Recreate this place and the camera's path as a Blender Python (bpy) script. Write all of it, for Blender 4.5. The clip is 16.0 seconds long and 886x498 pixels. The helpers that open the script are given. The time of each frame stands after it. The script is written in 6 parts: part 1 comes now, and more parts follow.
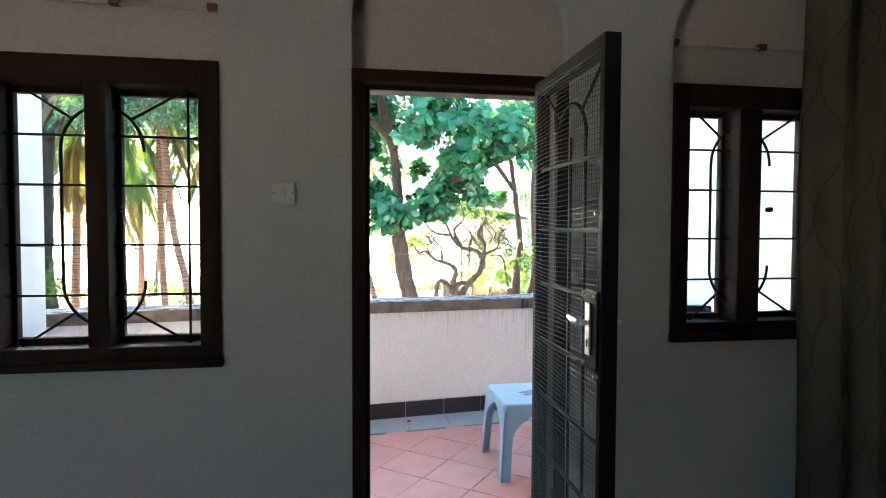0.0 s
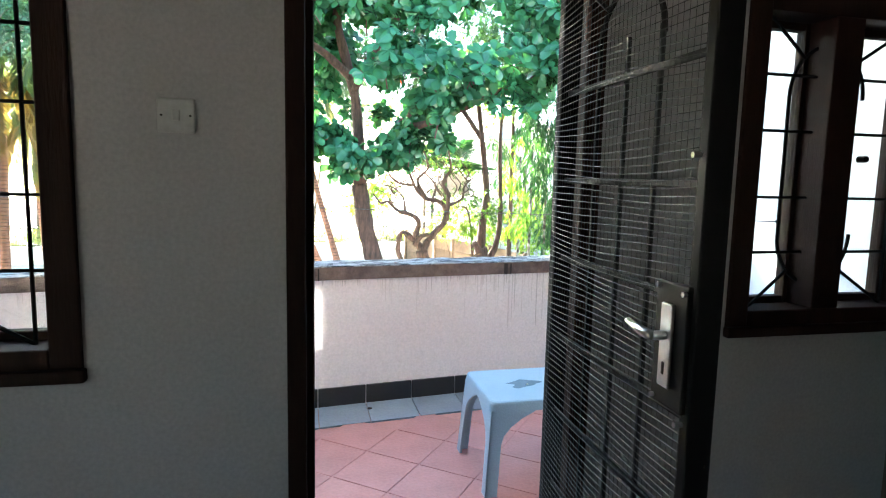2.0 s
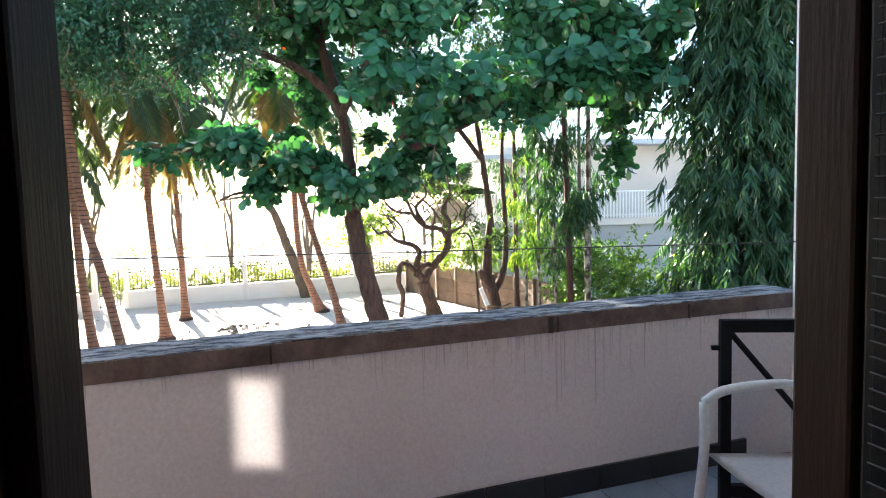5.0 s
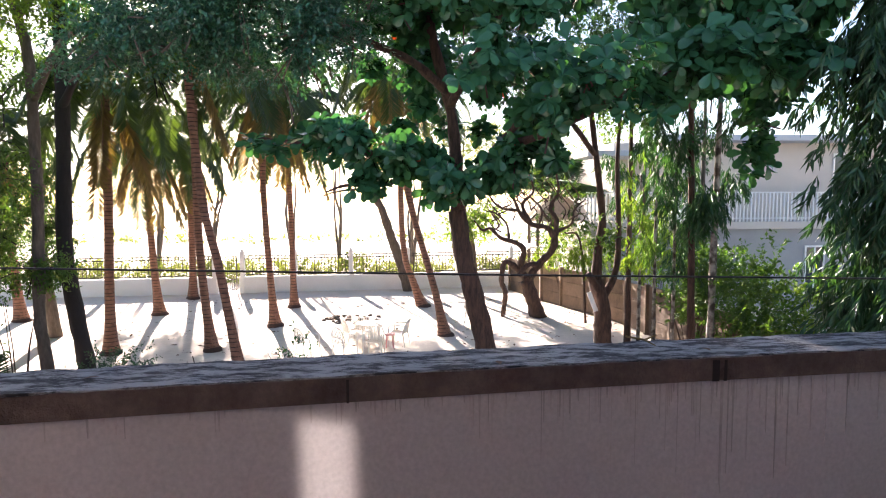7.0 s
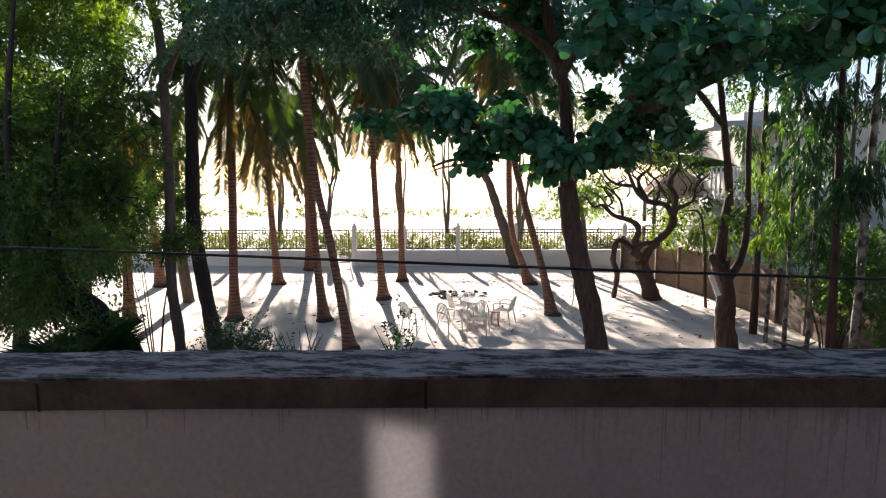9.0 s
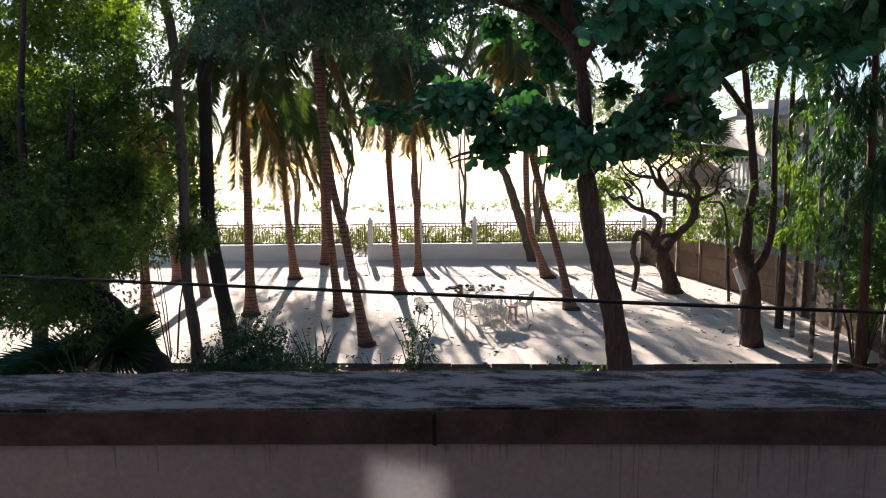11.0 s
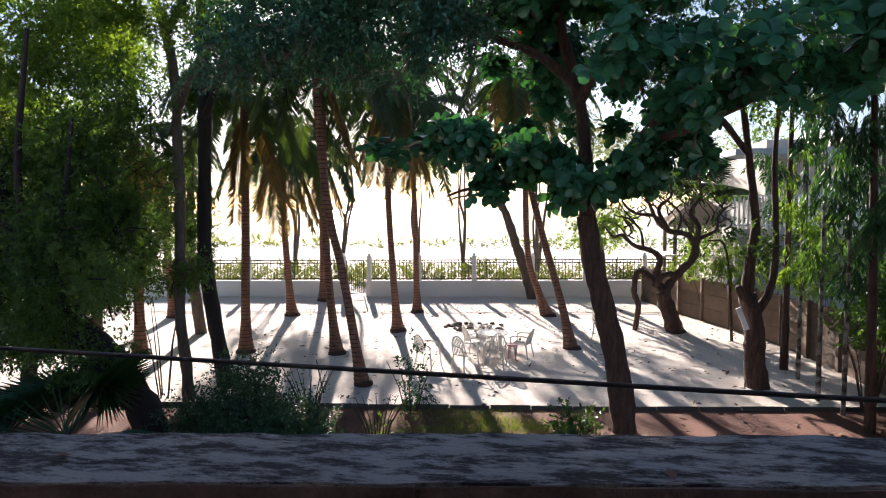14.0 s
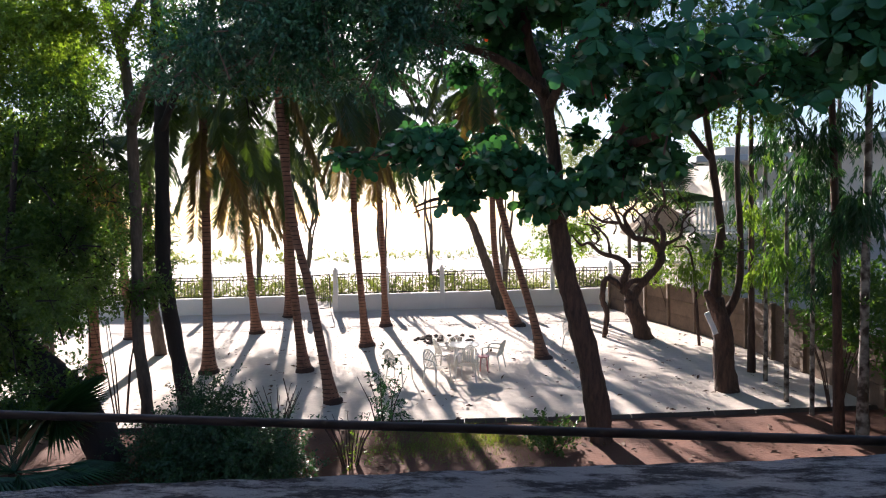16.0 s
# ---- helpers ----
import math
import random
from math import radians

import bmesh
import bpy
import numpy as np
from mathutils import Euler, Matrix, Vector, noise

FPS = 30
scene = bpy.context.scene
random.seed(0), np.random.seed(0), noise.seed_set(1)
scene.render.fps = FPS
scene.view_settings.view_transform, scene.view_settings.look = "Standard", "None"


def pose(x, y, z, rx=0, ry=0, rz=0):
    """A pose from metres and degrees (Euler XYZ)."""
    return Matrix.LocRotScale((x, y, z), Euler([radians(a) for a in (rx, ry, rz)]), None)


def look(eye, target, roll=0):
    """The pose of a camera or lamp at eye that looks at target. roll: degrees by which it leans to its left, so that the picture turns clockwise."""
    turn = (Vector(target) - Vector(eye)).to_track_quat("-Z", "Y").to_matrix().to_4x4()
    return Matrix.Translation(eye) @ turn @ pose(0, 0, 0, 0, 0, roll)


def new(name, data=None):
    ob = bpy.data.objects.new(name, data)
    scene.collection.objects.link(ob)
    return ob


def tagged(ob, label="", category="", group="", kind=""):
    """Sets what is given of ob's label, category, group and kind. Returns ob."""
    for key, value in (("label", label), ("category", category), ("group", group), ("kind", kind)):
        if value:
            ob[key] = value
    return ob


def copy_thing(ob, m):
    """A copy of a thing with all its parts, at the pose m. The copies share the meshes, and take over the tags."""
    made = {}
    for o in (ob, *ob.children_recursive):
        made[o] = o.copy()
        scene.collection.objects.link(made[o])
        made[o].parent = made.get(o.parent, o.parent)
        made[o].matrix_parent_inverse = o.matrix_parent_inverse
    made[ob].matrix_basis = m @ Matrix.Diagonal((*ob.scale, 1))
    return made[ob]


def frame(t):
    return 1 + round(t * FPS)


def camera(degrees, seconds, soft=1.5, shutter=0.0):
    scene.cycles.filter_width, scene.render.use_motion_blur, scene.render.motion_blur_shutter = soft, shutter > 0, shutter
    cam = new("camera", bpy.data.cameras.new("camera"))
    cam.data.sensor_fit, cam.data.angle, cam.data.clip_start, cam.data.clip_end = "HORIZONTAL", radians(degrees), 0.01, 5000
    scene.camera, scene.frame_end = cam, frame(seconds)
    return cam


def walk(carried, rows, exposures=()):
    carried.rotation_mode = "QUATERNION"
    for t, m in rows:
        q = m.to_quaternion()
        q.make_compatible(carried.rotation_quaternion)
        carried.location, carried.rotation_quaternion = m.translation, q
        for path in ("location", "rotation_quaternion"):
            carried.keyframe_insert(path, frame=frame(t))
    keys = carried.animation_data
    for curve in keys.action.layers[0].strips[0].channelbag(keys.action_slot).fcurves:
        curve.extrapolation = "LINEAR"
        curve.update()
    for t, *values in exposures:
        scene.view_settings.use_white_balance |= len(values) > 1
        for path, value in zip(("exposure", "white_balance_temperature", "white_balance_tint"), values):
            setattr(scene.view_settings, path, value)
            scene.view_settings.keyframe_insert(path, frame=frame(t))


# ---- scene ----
cam = camera(73.1, 16.0, soft=1.1)
PATH = [
    (0, (0.463, 0.822, 1.46), (0.793, 2.793, 1.385), 0.2),
    (0.5, (0.431, 1.024, 1.448), (0.933, 2.949, 1.24), -0.4),
    (1, (0.448, 1.19, 1.443), (0.9, 3.119, 1.174), -0.5),
    (1.5, (0.513, 1.389, 1.456), (0.853, 3.349, 1.248), 0.6),
    (2, (0.542, 1.597, 1.452), (0.998, 3.529, 1.213), 1.3),
    (2.5, (0.547, 1.81, 1.455), (1.127, 3.701, 1.163), -0.7),
    (3, (0.629, 2.002, 1.453), (1.143, 3.924, 1.247), -1.7),
    (3.5, (0.703, 2.229, 1.426), (1.076, 4.179, 1.185), -0.2),
    (4, (0.70, 2.44, 1.387), (1.147, 4.373, 1.134), -0.3),
    (4.2, (0.712, 2.505, 1.394), (1.18, 4.435, 1.154), -1.2),
    (6.3, (0.804, 3.252, 1.43), (1.154, 5.22, 1.358), 0.2),
    (6.5, (0.802, 3.295, 1.43), (1.089, 5.271, 1.317), 0.4),
    (7, (0.815, 3.378, 1.429), (0.931, 5.369, 1.271), -0.2),
    (7.5, (0.857, 3.44, 1.426), (0.665, 5.413, 1.158), 0.7),
    (8, (0.891, 3.492, 1.426), (0.637, 5.463, 1.197), 0.5),
    (10.3, (0.808, 3.921, 1.394), (0.584, 5.889, 1.114), -1.2),
    (10.5, (0.808, 3.93, 1.393), (0.566, 5.894, 1.105), -0.6),
    (11, (0.843, 3.916, 1.425), (0.543, 5.876, 1.165), -0.8),
    (11.5, (0.873, 3.93, 1.432), (0.535, 5.886, 1.185), -0.1),
    (12, (0.891, 3.938, 1.434), (0.507, 5.888, 1.211), -0.1),
    (12.5, (0.9, 3.96, 1.43), (0.535, 5.913, 1.201), -0.3),
    (13, (0.893, 3.995, 1.43), (0.549, 5.957, 1.251), -0.0),
    (13.5, (0.868, 4.048, 1.424), (0.533, 6.014, 1.271), -0.4),
    (14, (0.842, 4.089, 1.423), (0.542, 6.062, 1.284), -0.4),
    (14.5, (0.819, 4.125, 1.417), (0.527, 6.098, 1.269), -0.5),
    (15, (0.78, 4.179, 1.411), (0.529, 6.16, 1.293), -1.2),
    (15.5, (0.748, 4.233, 1.393), (0.559, 6.222, 1.302), -1.5),
    (16, (0.715, 4.303, 1.381), (0.531, 6.292, 1.282), -1.5),
]
EXPOSURES = [(0.0, 5.27, 6300, 1), (2.5, 5.22, 6300, 1), (3.0, 4.97, 6400, 2), (3.5, 4.52, 6400, 3), (4.0, 4.11, 6400, 5), (4.2, 4.01, 6400, 6), (6.3, 3.24, 6650, 18), (7.0, 2.89, 6650, 22), (8.0, 2.24, 6450, 19), (10.5, 1.6, 6350, 18), (16.0, 1.7, 6150, 20)]
walk(cam, [(t, look(eye, target, roll)) for t, eye, target, roll in PATH], EXPOSURES)

# ---------------------------------------------------------------- world, sun
SUN_EL, SUN_LEFT = radians(20), radians(18)
world = bpy.data.worlds.new("sky")
scene.world = world
world.use_nodes = True
wn = world.node_tree.nodes
sky = wn.new("ShaderNodeTexSky")
sky.sky_type, sky.sun_disc = "NISHITA", False
sky.sun_elevation, sky.sun_rotation = SUN_EL, -SUN_LEFT
sky.air_density, sky.dust_density, sky.ozone_density = 1.0, 0.6, 2.0
world.node_tree.links.new(sky.outputs[0], wn["Background"].inputs[0])
wn["Background"].inputs[1].default_value = 0.05
sun = new("sun", bpy.data.lights.new("sun", "SUN"))
sun.data.energy, sun.data.angle, sun.data.color = 5.0, radians(0.6), (1.0, 0.90, 0.76)
sun_way = Vector((-math.sin(SUN_LEFT) * math.cos(SUN_EL), math.cos(SUN_LEFT) * math.cos(SUN_EL), math.sin(SUN_EL)))
sun.matrix_world = look(sun_way * 60, (0, 0, 0))
# added lamp at an assumed, unseen opening in the west wall, brightens the room
room_fill = new("room_fill_light", bpy.data.lights.new("room_fill_light", "AREA"))
room_fill.data.shape, room_fill.data.size, room_fill.data.size_y = "RECTANGLE", 1.5, 1.2
room_fill.data.energy, room_fill.data.color = 0.024, (0.93, 0.97, 1.0)
room_fill.matrix_world = look((-3.66, -0.9, 1.5), (0, -0.6, 1.3))
# added lamp, stand-in for low sun thrown back on parapet by pane's outer face
glint = new("pane_glint_stand_in", bpy.data.lights.new("pane_glint_stand_in", "AREA"))
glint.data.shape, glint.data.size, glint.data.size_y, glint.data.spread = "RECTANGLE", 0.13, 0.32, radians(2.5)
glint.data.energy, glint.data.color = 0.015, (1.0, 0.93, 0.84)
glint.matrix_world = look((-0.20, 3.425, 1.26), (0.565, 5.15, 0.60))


# ---------------------------------------------------------------- materials
def mat(name, c1, c2=None, scale=6.0, rough=0.7, metal=0.0, bump=0.15, fine=60.0, spec=0.5, stretch=(1, 1, 1), vary=0.0, contrast=0.25, transmit=0.0, rugged=0.5, tint=(1.8, 1.7, 0.5)):
    """A surface: two colours in broad stains, fine grain, relief, and a change of value from piece to piece."""
    m = bpy.data.materials.new(name)
    m.use_nodes = True
    nt, n = m.node_tree, m.node_tree.nodes
    p = n["Principled BSDF"]
    tc, mp = n.new("ShaderNodeTexCoord"), n.new("ShaderNodeMapping")
    mp.inputs["Scale"].default_value = stretch
    nt.links.new(tc.outputs["Object"], mp.inputs[0])
    n1, n2 = n.new("ShaderNodeTexNoise"), n.new("ShaderNodeTexNoise")
    for t, s, d in ((n1, scale, 10), (n2, fine, 4)):
        t.inputs["Scale"].default_value, t.inputs["Detail"].default_value = s, d
        t.inputs["Roughness"].default_value = rugged
        nt.links.new(mp.outputs[0], t.inputs["Vector"])
    ramp = n.new("ShaderNodeMapRange")
    ramp.inputs[1].default_value, ramp.inputs[2].default_value = 0.5 - contrast, 0.5 + contrast
    nt.links.new(n1.outputs[0], ramp.inputs[0])
    mix = n.new("ShaderNodeMix")
    mix.data_type = "RGBA"
    mix.inputs[6].default_value, mix.inputs[7].default_value = (*c1, 1), (*(c2 or [c * 0.8 for c in c1]), 1)
    nt.links.new(ramp.outputs[0], mix.inputs[0])
    hsv = n.new("ShaderNodeHueSaturation")
    nt.links.new(mix.outputs[2], hsv.inputs["Color"])
    val = n.new("ShaderNodeMath")
    val.operation = "MULTIPLY_ADD"
    nt.links.new(n2.outputs[0], val.inputs[0])
    val.inputs[1].default_value, val.inputs[2].default_value = 0.4, 0.8
    last = val
    if vary:
        geo, info, more = n.new("ShaderNodeNewGeometry"), n.new("ShaderNodeObjectInfo"), n.new("ShaderNodeMath")
        both = n.new("ShaderNodeMath")
        both.operation = "ADD"
        nt.links.new(geo.outputs["Random Per Island"], both.inputs[0])
        nt.links.new(info.outputs["Random"], both.inputs[1])
        more.operation = "MULTIPLY_ADD"
        nt.links.new(both.outputs[0], more.inputs[0])
        more.inputs[1].default_value = vary
        nt.links.new(val.outputs[0], more.inputs[2])
        less = n.new("ShaderNodeMath")
        less.operation = "SUBTRACT"
        nt.links.new(more.outputs[0], less.inputs[0])
        less.inputs[1].default_value = vary
        last = less
    nt.links.new(last.outputs[0], hsv.inputs["Value"])
    nt.links.new(hsv.outputs[0], p.inputs["Base Color"])
    p.inputs["Roughness"].default_value, p.inputs["Metallic"].default_value = rough, metal
    p.inputs["Specular IOR Level"].default_value = spec
    if bump:
        b = n.new("ShaderNodeBump")
        b.inputs["Strength"].default_value, b.inputs["Distance"].default_value = bump, 0.02
        nt.links.new(n2.outputs[0], b.inputs["Height"])
        nt.links.new(b.outputs[0], p.inputs["Normal"])
    if transmit:
        tr, ms = n.new("ShaderNodeBsdfTranslucent"), n.new("ShaderNodeMixShader")
        warm = n.new("ShaderNodeMix")
        warm.data_type, warm.blend_type = "RGBA", "MULTIPLY"
        warm.inputs[0].default_value = 1.0
        warm.inputs[7].default_value = (*tint, 1)
        nt.links.new(hsv.outputs[0], warm.inputs[6])
        nt.links.new(warm.outputs[2], tr.inputs[0])
        ms.inputs[0].default_value = transmit
        nt.links.new(p.outputs[0], ms.inputs[1])
        nt.links.new(tr.outputs[0], ms.inputs[2])
        nt.links.new(ms.outputs[0], n["Material Output"].inputs[0])
    return m


M = {}
M["wall"] = mat("wall_paint", (0.45, 0.435, 0.44), (0.40, 0.385, 0.39), 1.5, 0.85, bump=0.08, fine=90)
M["niche"] = mat("niche_paint", (0.50, 0.44, 0.41), (0.43, 0.38, 0.36), 1.5, 0.85, bump=0.08, fine=90)
M["ceiling"] = mat("ceiling_paint", (0.7, 0.69, 0.66), (0.64, 0.63, 0.6), 1.2, 0.9, bump=0.05)
M["room_floor"] = mat("room_tile", (0.20, 0.15, 0.12), (0.15, 0.11, 0.09), 3, 0.4, bump=0.03)
M["out_wall"] = mat("outer_white_wall", (0.78, 0.76, 0.73), (0.68, 0.66, 0.63), 2, 0.85, bump=0.1)
M["wood"] = mat("dark_wood", (0.030, 0.014, 0.010), (0.018, 0.009, 0.007), 4, 0.6, bump=0.1, spec=0.12, stretch=(6, 6, 0.6), fine=30)
M["brown"] = mat("brown_metal_edge", (0.13, 0.05, 0.025), (0.09, 0.035, 0.02), 5, 0.45, bump=0.05)
M["steel"] = mat("black_painted_steel", (0.008, 0.008, 0.009), (0.013, 0.012, 0.012), 9, 0.62, metal=0.0, spec=0.12, bump=0.05)
M["mesh"] = mat("dark_wire", (0.014, 0.014, 0.014), (0.008, 0.008, 0.008), 12, 0.6, metal=0.0, bump=0.0)
M["chrome"] = mat("brushed_metal", (0.72, 0.71, 0.69), (0.6, 0.59, 0.57), 20, 0.28, metal=0.95, bump=0.02)
M["plastic"] = mat("ivory_switch_plastic", (0.53, 0.52, 0.51), (0.48, 0.47, 0.46), 8, 0.5, bump=0.0)
M["curtain"] = mat("brown_curtain", (0.17, 0.135, 0.115), (0.14, 0.11, 0.095), 6, 0.9, bump=0.25, fine=220, transmit=0.1)
M["curtain_line"] = mat("curtain_figure", (0.115, 0.088, 0.072), (0.095, 0.072, 0.06), 6, 0.9, bump=0.2, fine=220)
M["tile"] = mat("terracotta_tile", (0.52, 0.235, 0.20), (0.42, 0.18, 0.15), 5, 0.42, bump=0.1, vary=0.10)
M["grout"] = mat("grout", (0.30, 0.19, 0.16), (0.22, 0.15, 0.13), 9, 0.9, bump=0.2)
M["grey_tile"] = mat("grey_gutter_tile", (0.27, 0.32, 0.36), (0.2, 0.24, 0.27), 5, 0.45, bump=0.08, vary=0.12)
M["black_tile"] = mat("black_skirting_tile", (0.018, 0.017, 0.018), (0.03, 0.028, 0.028), 5, 0.35, bump=0.05, vary=0.1)
M["blue_plastic"] = mat("grey_blue_plastic", (0.27, 0.38, 0.46), (0.24, 0.34, 0.42), 6, 0.38, bump=0.04, fine=160)
M["stain"] = mat("damp_stain", (0.16, 0.22, 0.27), (0.13, 0.18, 0.22), 9, 0.25, bump=0.02)
M["white_plastic"] = mat("white_plastic", (0.82, 0.81, 0.78), (0.76, 0.75, 0.71), 5, 0.4, bump=0.03, transmit=0.22, tint=(1.0, 0.94, 0.86))
M["pink_plastic"] = mat("pink_plastic", (0.7, 0.33, 0.32), (0.62, 0.28, 0.28), 5, 0.4, bump=0.03)
M["cable"] = mat("line_sheath", (0.035, 0.036, 0.04), (0.06, 0.06, 0.065), 30, 0.5, bump=0.1)
M["leaf"] = mat("broad_leaf", (0.020, 0.100, 0.062), (0.043, 0.135, 0.058), 0.8, 0.24, bump=0.05, vary=0.5, transmit=0.24)
M["red_leaf"] = mat("red_leaf", (0.45, 0.06, 0.03), (0.35, 0.04, 0.02), 2, 0.5, bump=0.05, vary=0.2, transmit=0.4)
M["fine_leaf"] = mat("small_leaf", (0.032, 0.09, 0.03), (0.08, 0.145, 0.036), 0.6, 0.5, bump=0, vary=0.5, transmit=0.48)
M["blue_leaf"] = mat("bluish_small_leaf", (0.024, 0.095, 0.072), (0.038, 0.125, 0.066), 0.8, 0.3, bump=0, vary=0.6, transmit=0.2)
# lighter leaf green; on the upper left crowns it stands in for backlight
M["lime_leaf"] = mat("light_green_leaf", (0.085, 0.17, 0.032), (0.13, 0.20, 0.035), 0.8, 0.45, bump=0, vary=0.6, transmit=0.5)
M["dark_leaf"] = mat("dark_drooping_leaf", (0.022, 0.075, 0.035), (0.035, 0.10, 0.04), 0.7, 0.4, bump=0, vary=0.45, transmit=0.25)
M["frond"] = mat("palm_frond", (0.038, 0.085, 0.03), (0.065, 0.105, 0.03), 0.5, 0.4, bump=0, vary=0.4, transmit=0.22)
M["dry_frond"] = mat("dry_frond", (0.20, 0.15, 0.075), (0.15, 0.105, 0.055), 0.7, 0.8, bump=0, vary=0.3, transmit=0.3)
M["bark"] = mat("dark_bark", (0.10, 0.055, 0.04), (0.03, 0.018, 0.014), 16, 0.9, bump=1.0, fine=30, stretch=(1, 1, 0.22), contrast=0.16, rugged=0.65)
M["grey_bark"] = mat("grey_bark", (0.15, 0.115, 0.09), (0.065, 0.05, 0.04), 12, 0.9, bump=0.9, fine=30, stretch=(1, 1, 0.3), contrast=0.18, rugged=0.65)
M["lichen_bark"] = mat("pale_blotched_bark", (0.30, 0.28, 0.25), (0.06, 0.045, 0.035), 6, 0.9, bump=0.5, fine=30, contrast=0.08)
M["black_bark"] = mat("blackish_bark", (0.028, 0.022, 0.022), (0.018, 0.014, 0.014), 5, 0.9, bump=0.9, fine=22, stretch=(1, 1, 0.3))
M["palm_bark"] = mat("palm_bark", (0.30, 0.155, 0.105), (0.13, 0.06, 0.042), 7, 0.9, bump=0.8, fine=30, contrast=0.18, rugged=0.65)
M["palm_ring"] = mat("palm_leaf_scar", (0.075, 0.04, 0.03), (0.045, 0.025, 0.02), 5, 0.9, bump=0.4, fine=30, vary=0.3)
M["sand"] = mat("pale_sand", (0.72, 0.64, 0.56), (0.56, 0.48, 0.41), 0.9, 0.95, bump=1.0, fine=7, rugged=0.68)
M["soil"] = mat("red_soil", (0.185, 0.075, 0.043), (0.10, 0.04, 0.026), 1.6, 0.95, bump=0.6, fine=14)
M["grass"] = mat("grass_blade", (0.10, 0.16, 0.03), (0.15, 0.18, 0.05), 2, 0.6, bump=0, vary=0.5, transmit=0.35)
M["kerb"] = mat("dark_kerb_stone", (0.10, 0.075, 0.065), (0.06, 0.045, 0.04), 4, 0.9, bump=0.5, vary=0.2)
M["seawall"] = mat("white_seawall", (0.84, 0.83, 0.82), (0.74, 0.73, 0.72), 0.8, 0.85, bump=0.15)
M["block"] = mat("concrete_panel", (0.20, 0.135, 0.095), (0.10, 0.07, 0.052), 3.5, 0.9, bump=0.5, fine=30, vary=0.35, rugged=0.7)
M["iron"] = mat("iron_railing", (0.03, 0.028, 0.026), (0.05, 0.04, 0.035), 8, 0.6, metal=0.3, bump=0.1)
M["house"] = mat("cream_house_wall", (0.56, 0.52, 0.46), (0.49, 0.45, 0.40), 1.0, 0.85, bump=0.1)
M["house_rail"] = mat("white_rail", (0.78, 0.77, 0.74), (0.7, 0.69, 0.66), 2, 0.6, bump=0.05)
M["grey_wall"] = mat("grey_render", (0.36, 0.36, 0.35), (0.29, 0.29, 0.29), 1.0, 0.9, bump=0.15)
M["glass_dark"] = mat("house_window_glass", (0.03, 0.04, 0.05), (0.04, 0.05, 0.06), 2, 0.08, bump=0.0)
M["roof"] = mat("blue_grey_roof", (0.42, 0.46, 0.5), (0.36, 0.4, 0.44), 1.0, 0.5, bump=0.1)
M["thatch"] = mat("thatch", (0.42, 0.32, 0.22), (0.3, 0.22, 0.15), 3, 0.95, bump=0.8, fine=50, stretch=(3, 3, 0.5))
M["stone"] = mat("fire_ring_stone", (0.16, 0.12, 0.10), (0.10, 0.075, 0.06), 3, 0.95, bump=0.6, vary=0.4)
M["litter"] = mat("dead_leaf", (0.17, 0.09, 0.05), (0.11, 0.06, 0.035), 5, 0.85, bump=0.1, vary=0.4)
M["sea"] = mat("sea_water", (0.10, 0.16, 0.18), (0.13, 0.2, 0.21), 0.05, 0.12, bump=0.25, fine=0.9)
M["far_bush"] = mat("far_bush", (0.10, 0.14, 0.05), (0.15, 0.18, 0.06), 0.4, 0.8, bump=0, vary=0.4, transmit=0.3)


def coping_mat():
    """Weathered cement: pale worn field, black mould, drip stains on the face."""
    m = mat("weathered_coping", (0.42, 0.42, 0.42), (0.045, 0.045, 0.05), 13.0, 0.85, bump=1.0, fine=60, contrast=0.05, stretch=(0.5, 1.5, 1), rugged=0.78)
    return m


M["coping"] = coping_mat()
M["coping_face"] = mat("stained_coping_face", (0.25, 0.185, 0.16), (0.09, 0.063, 0.056), 6, 0.9, bump=0.6, contrast=0.16, stretch=(1.0, 1.0, 0.9), rugged=0.7)
M["parapet"] = mat("parapet_paint", (0.79, 0.74, 0.74), (0.73, 0.68, 0.68), 1.3, 0.85, bump=0.03, fine=70)
M["streak"] = mat("drip_streak", (0.64, 0.585, 0.58), (0.72, 0.665, 0.66), 9, 0.9, bump=0.05, vary=0.3)
M["crack"] = mat("mould_black", (0.03, 0.024, 0.022), (0.05, 0.04, 0.036), 9, 0.9, bump=0.2)


def clear_glass():
    m = bpy.data.materials.new("clear_glass")
    m.use_nodes = True
    p = m.node_tree.nodes["Principled BSDF"]
    p.inputs["Base Color"].default_value = (0.95, 0.98, 0.97, 1)
    p.inputs["Transmission Weight"].default_value, p.inputs["Roughness"].default_value, p.inputs["IOR"].default_value = 1.0, 0.0, 1.45
    return m


M["glass"] = clear_glass()


# ---------------------------------------------------------------- mesh helpers
def empty(name, at=(0, 0, 0), rz=0.0):
    ob = new(name)
    ob.matrix_world = pose(*at, 0, 0, rz)
    return ob


def link(name, bm, material, parent=None, label="", smooth=False):
    me = bpy.data.meshes.new(name)
    bmesh.ops.recalc_face_normals(bm, faces=bm.faces[:])
    bm.to_mesh(me)
    bm.free()
    me.materials.append(M[material])
    if smooth:
        me.shade_smooth()
    ob = new(name, me)
    ob.parent = parent
    if label:
        ob["label"] = label
    return ob


part = link


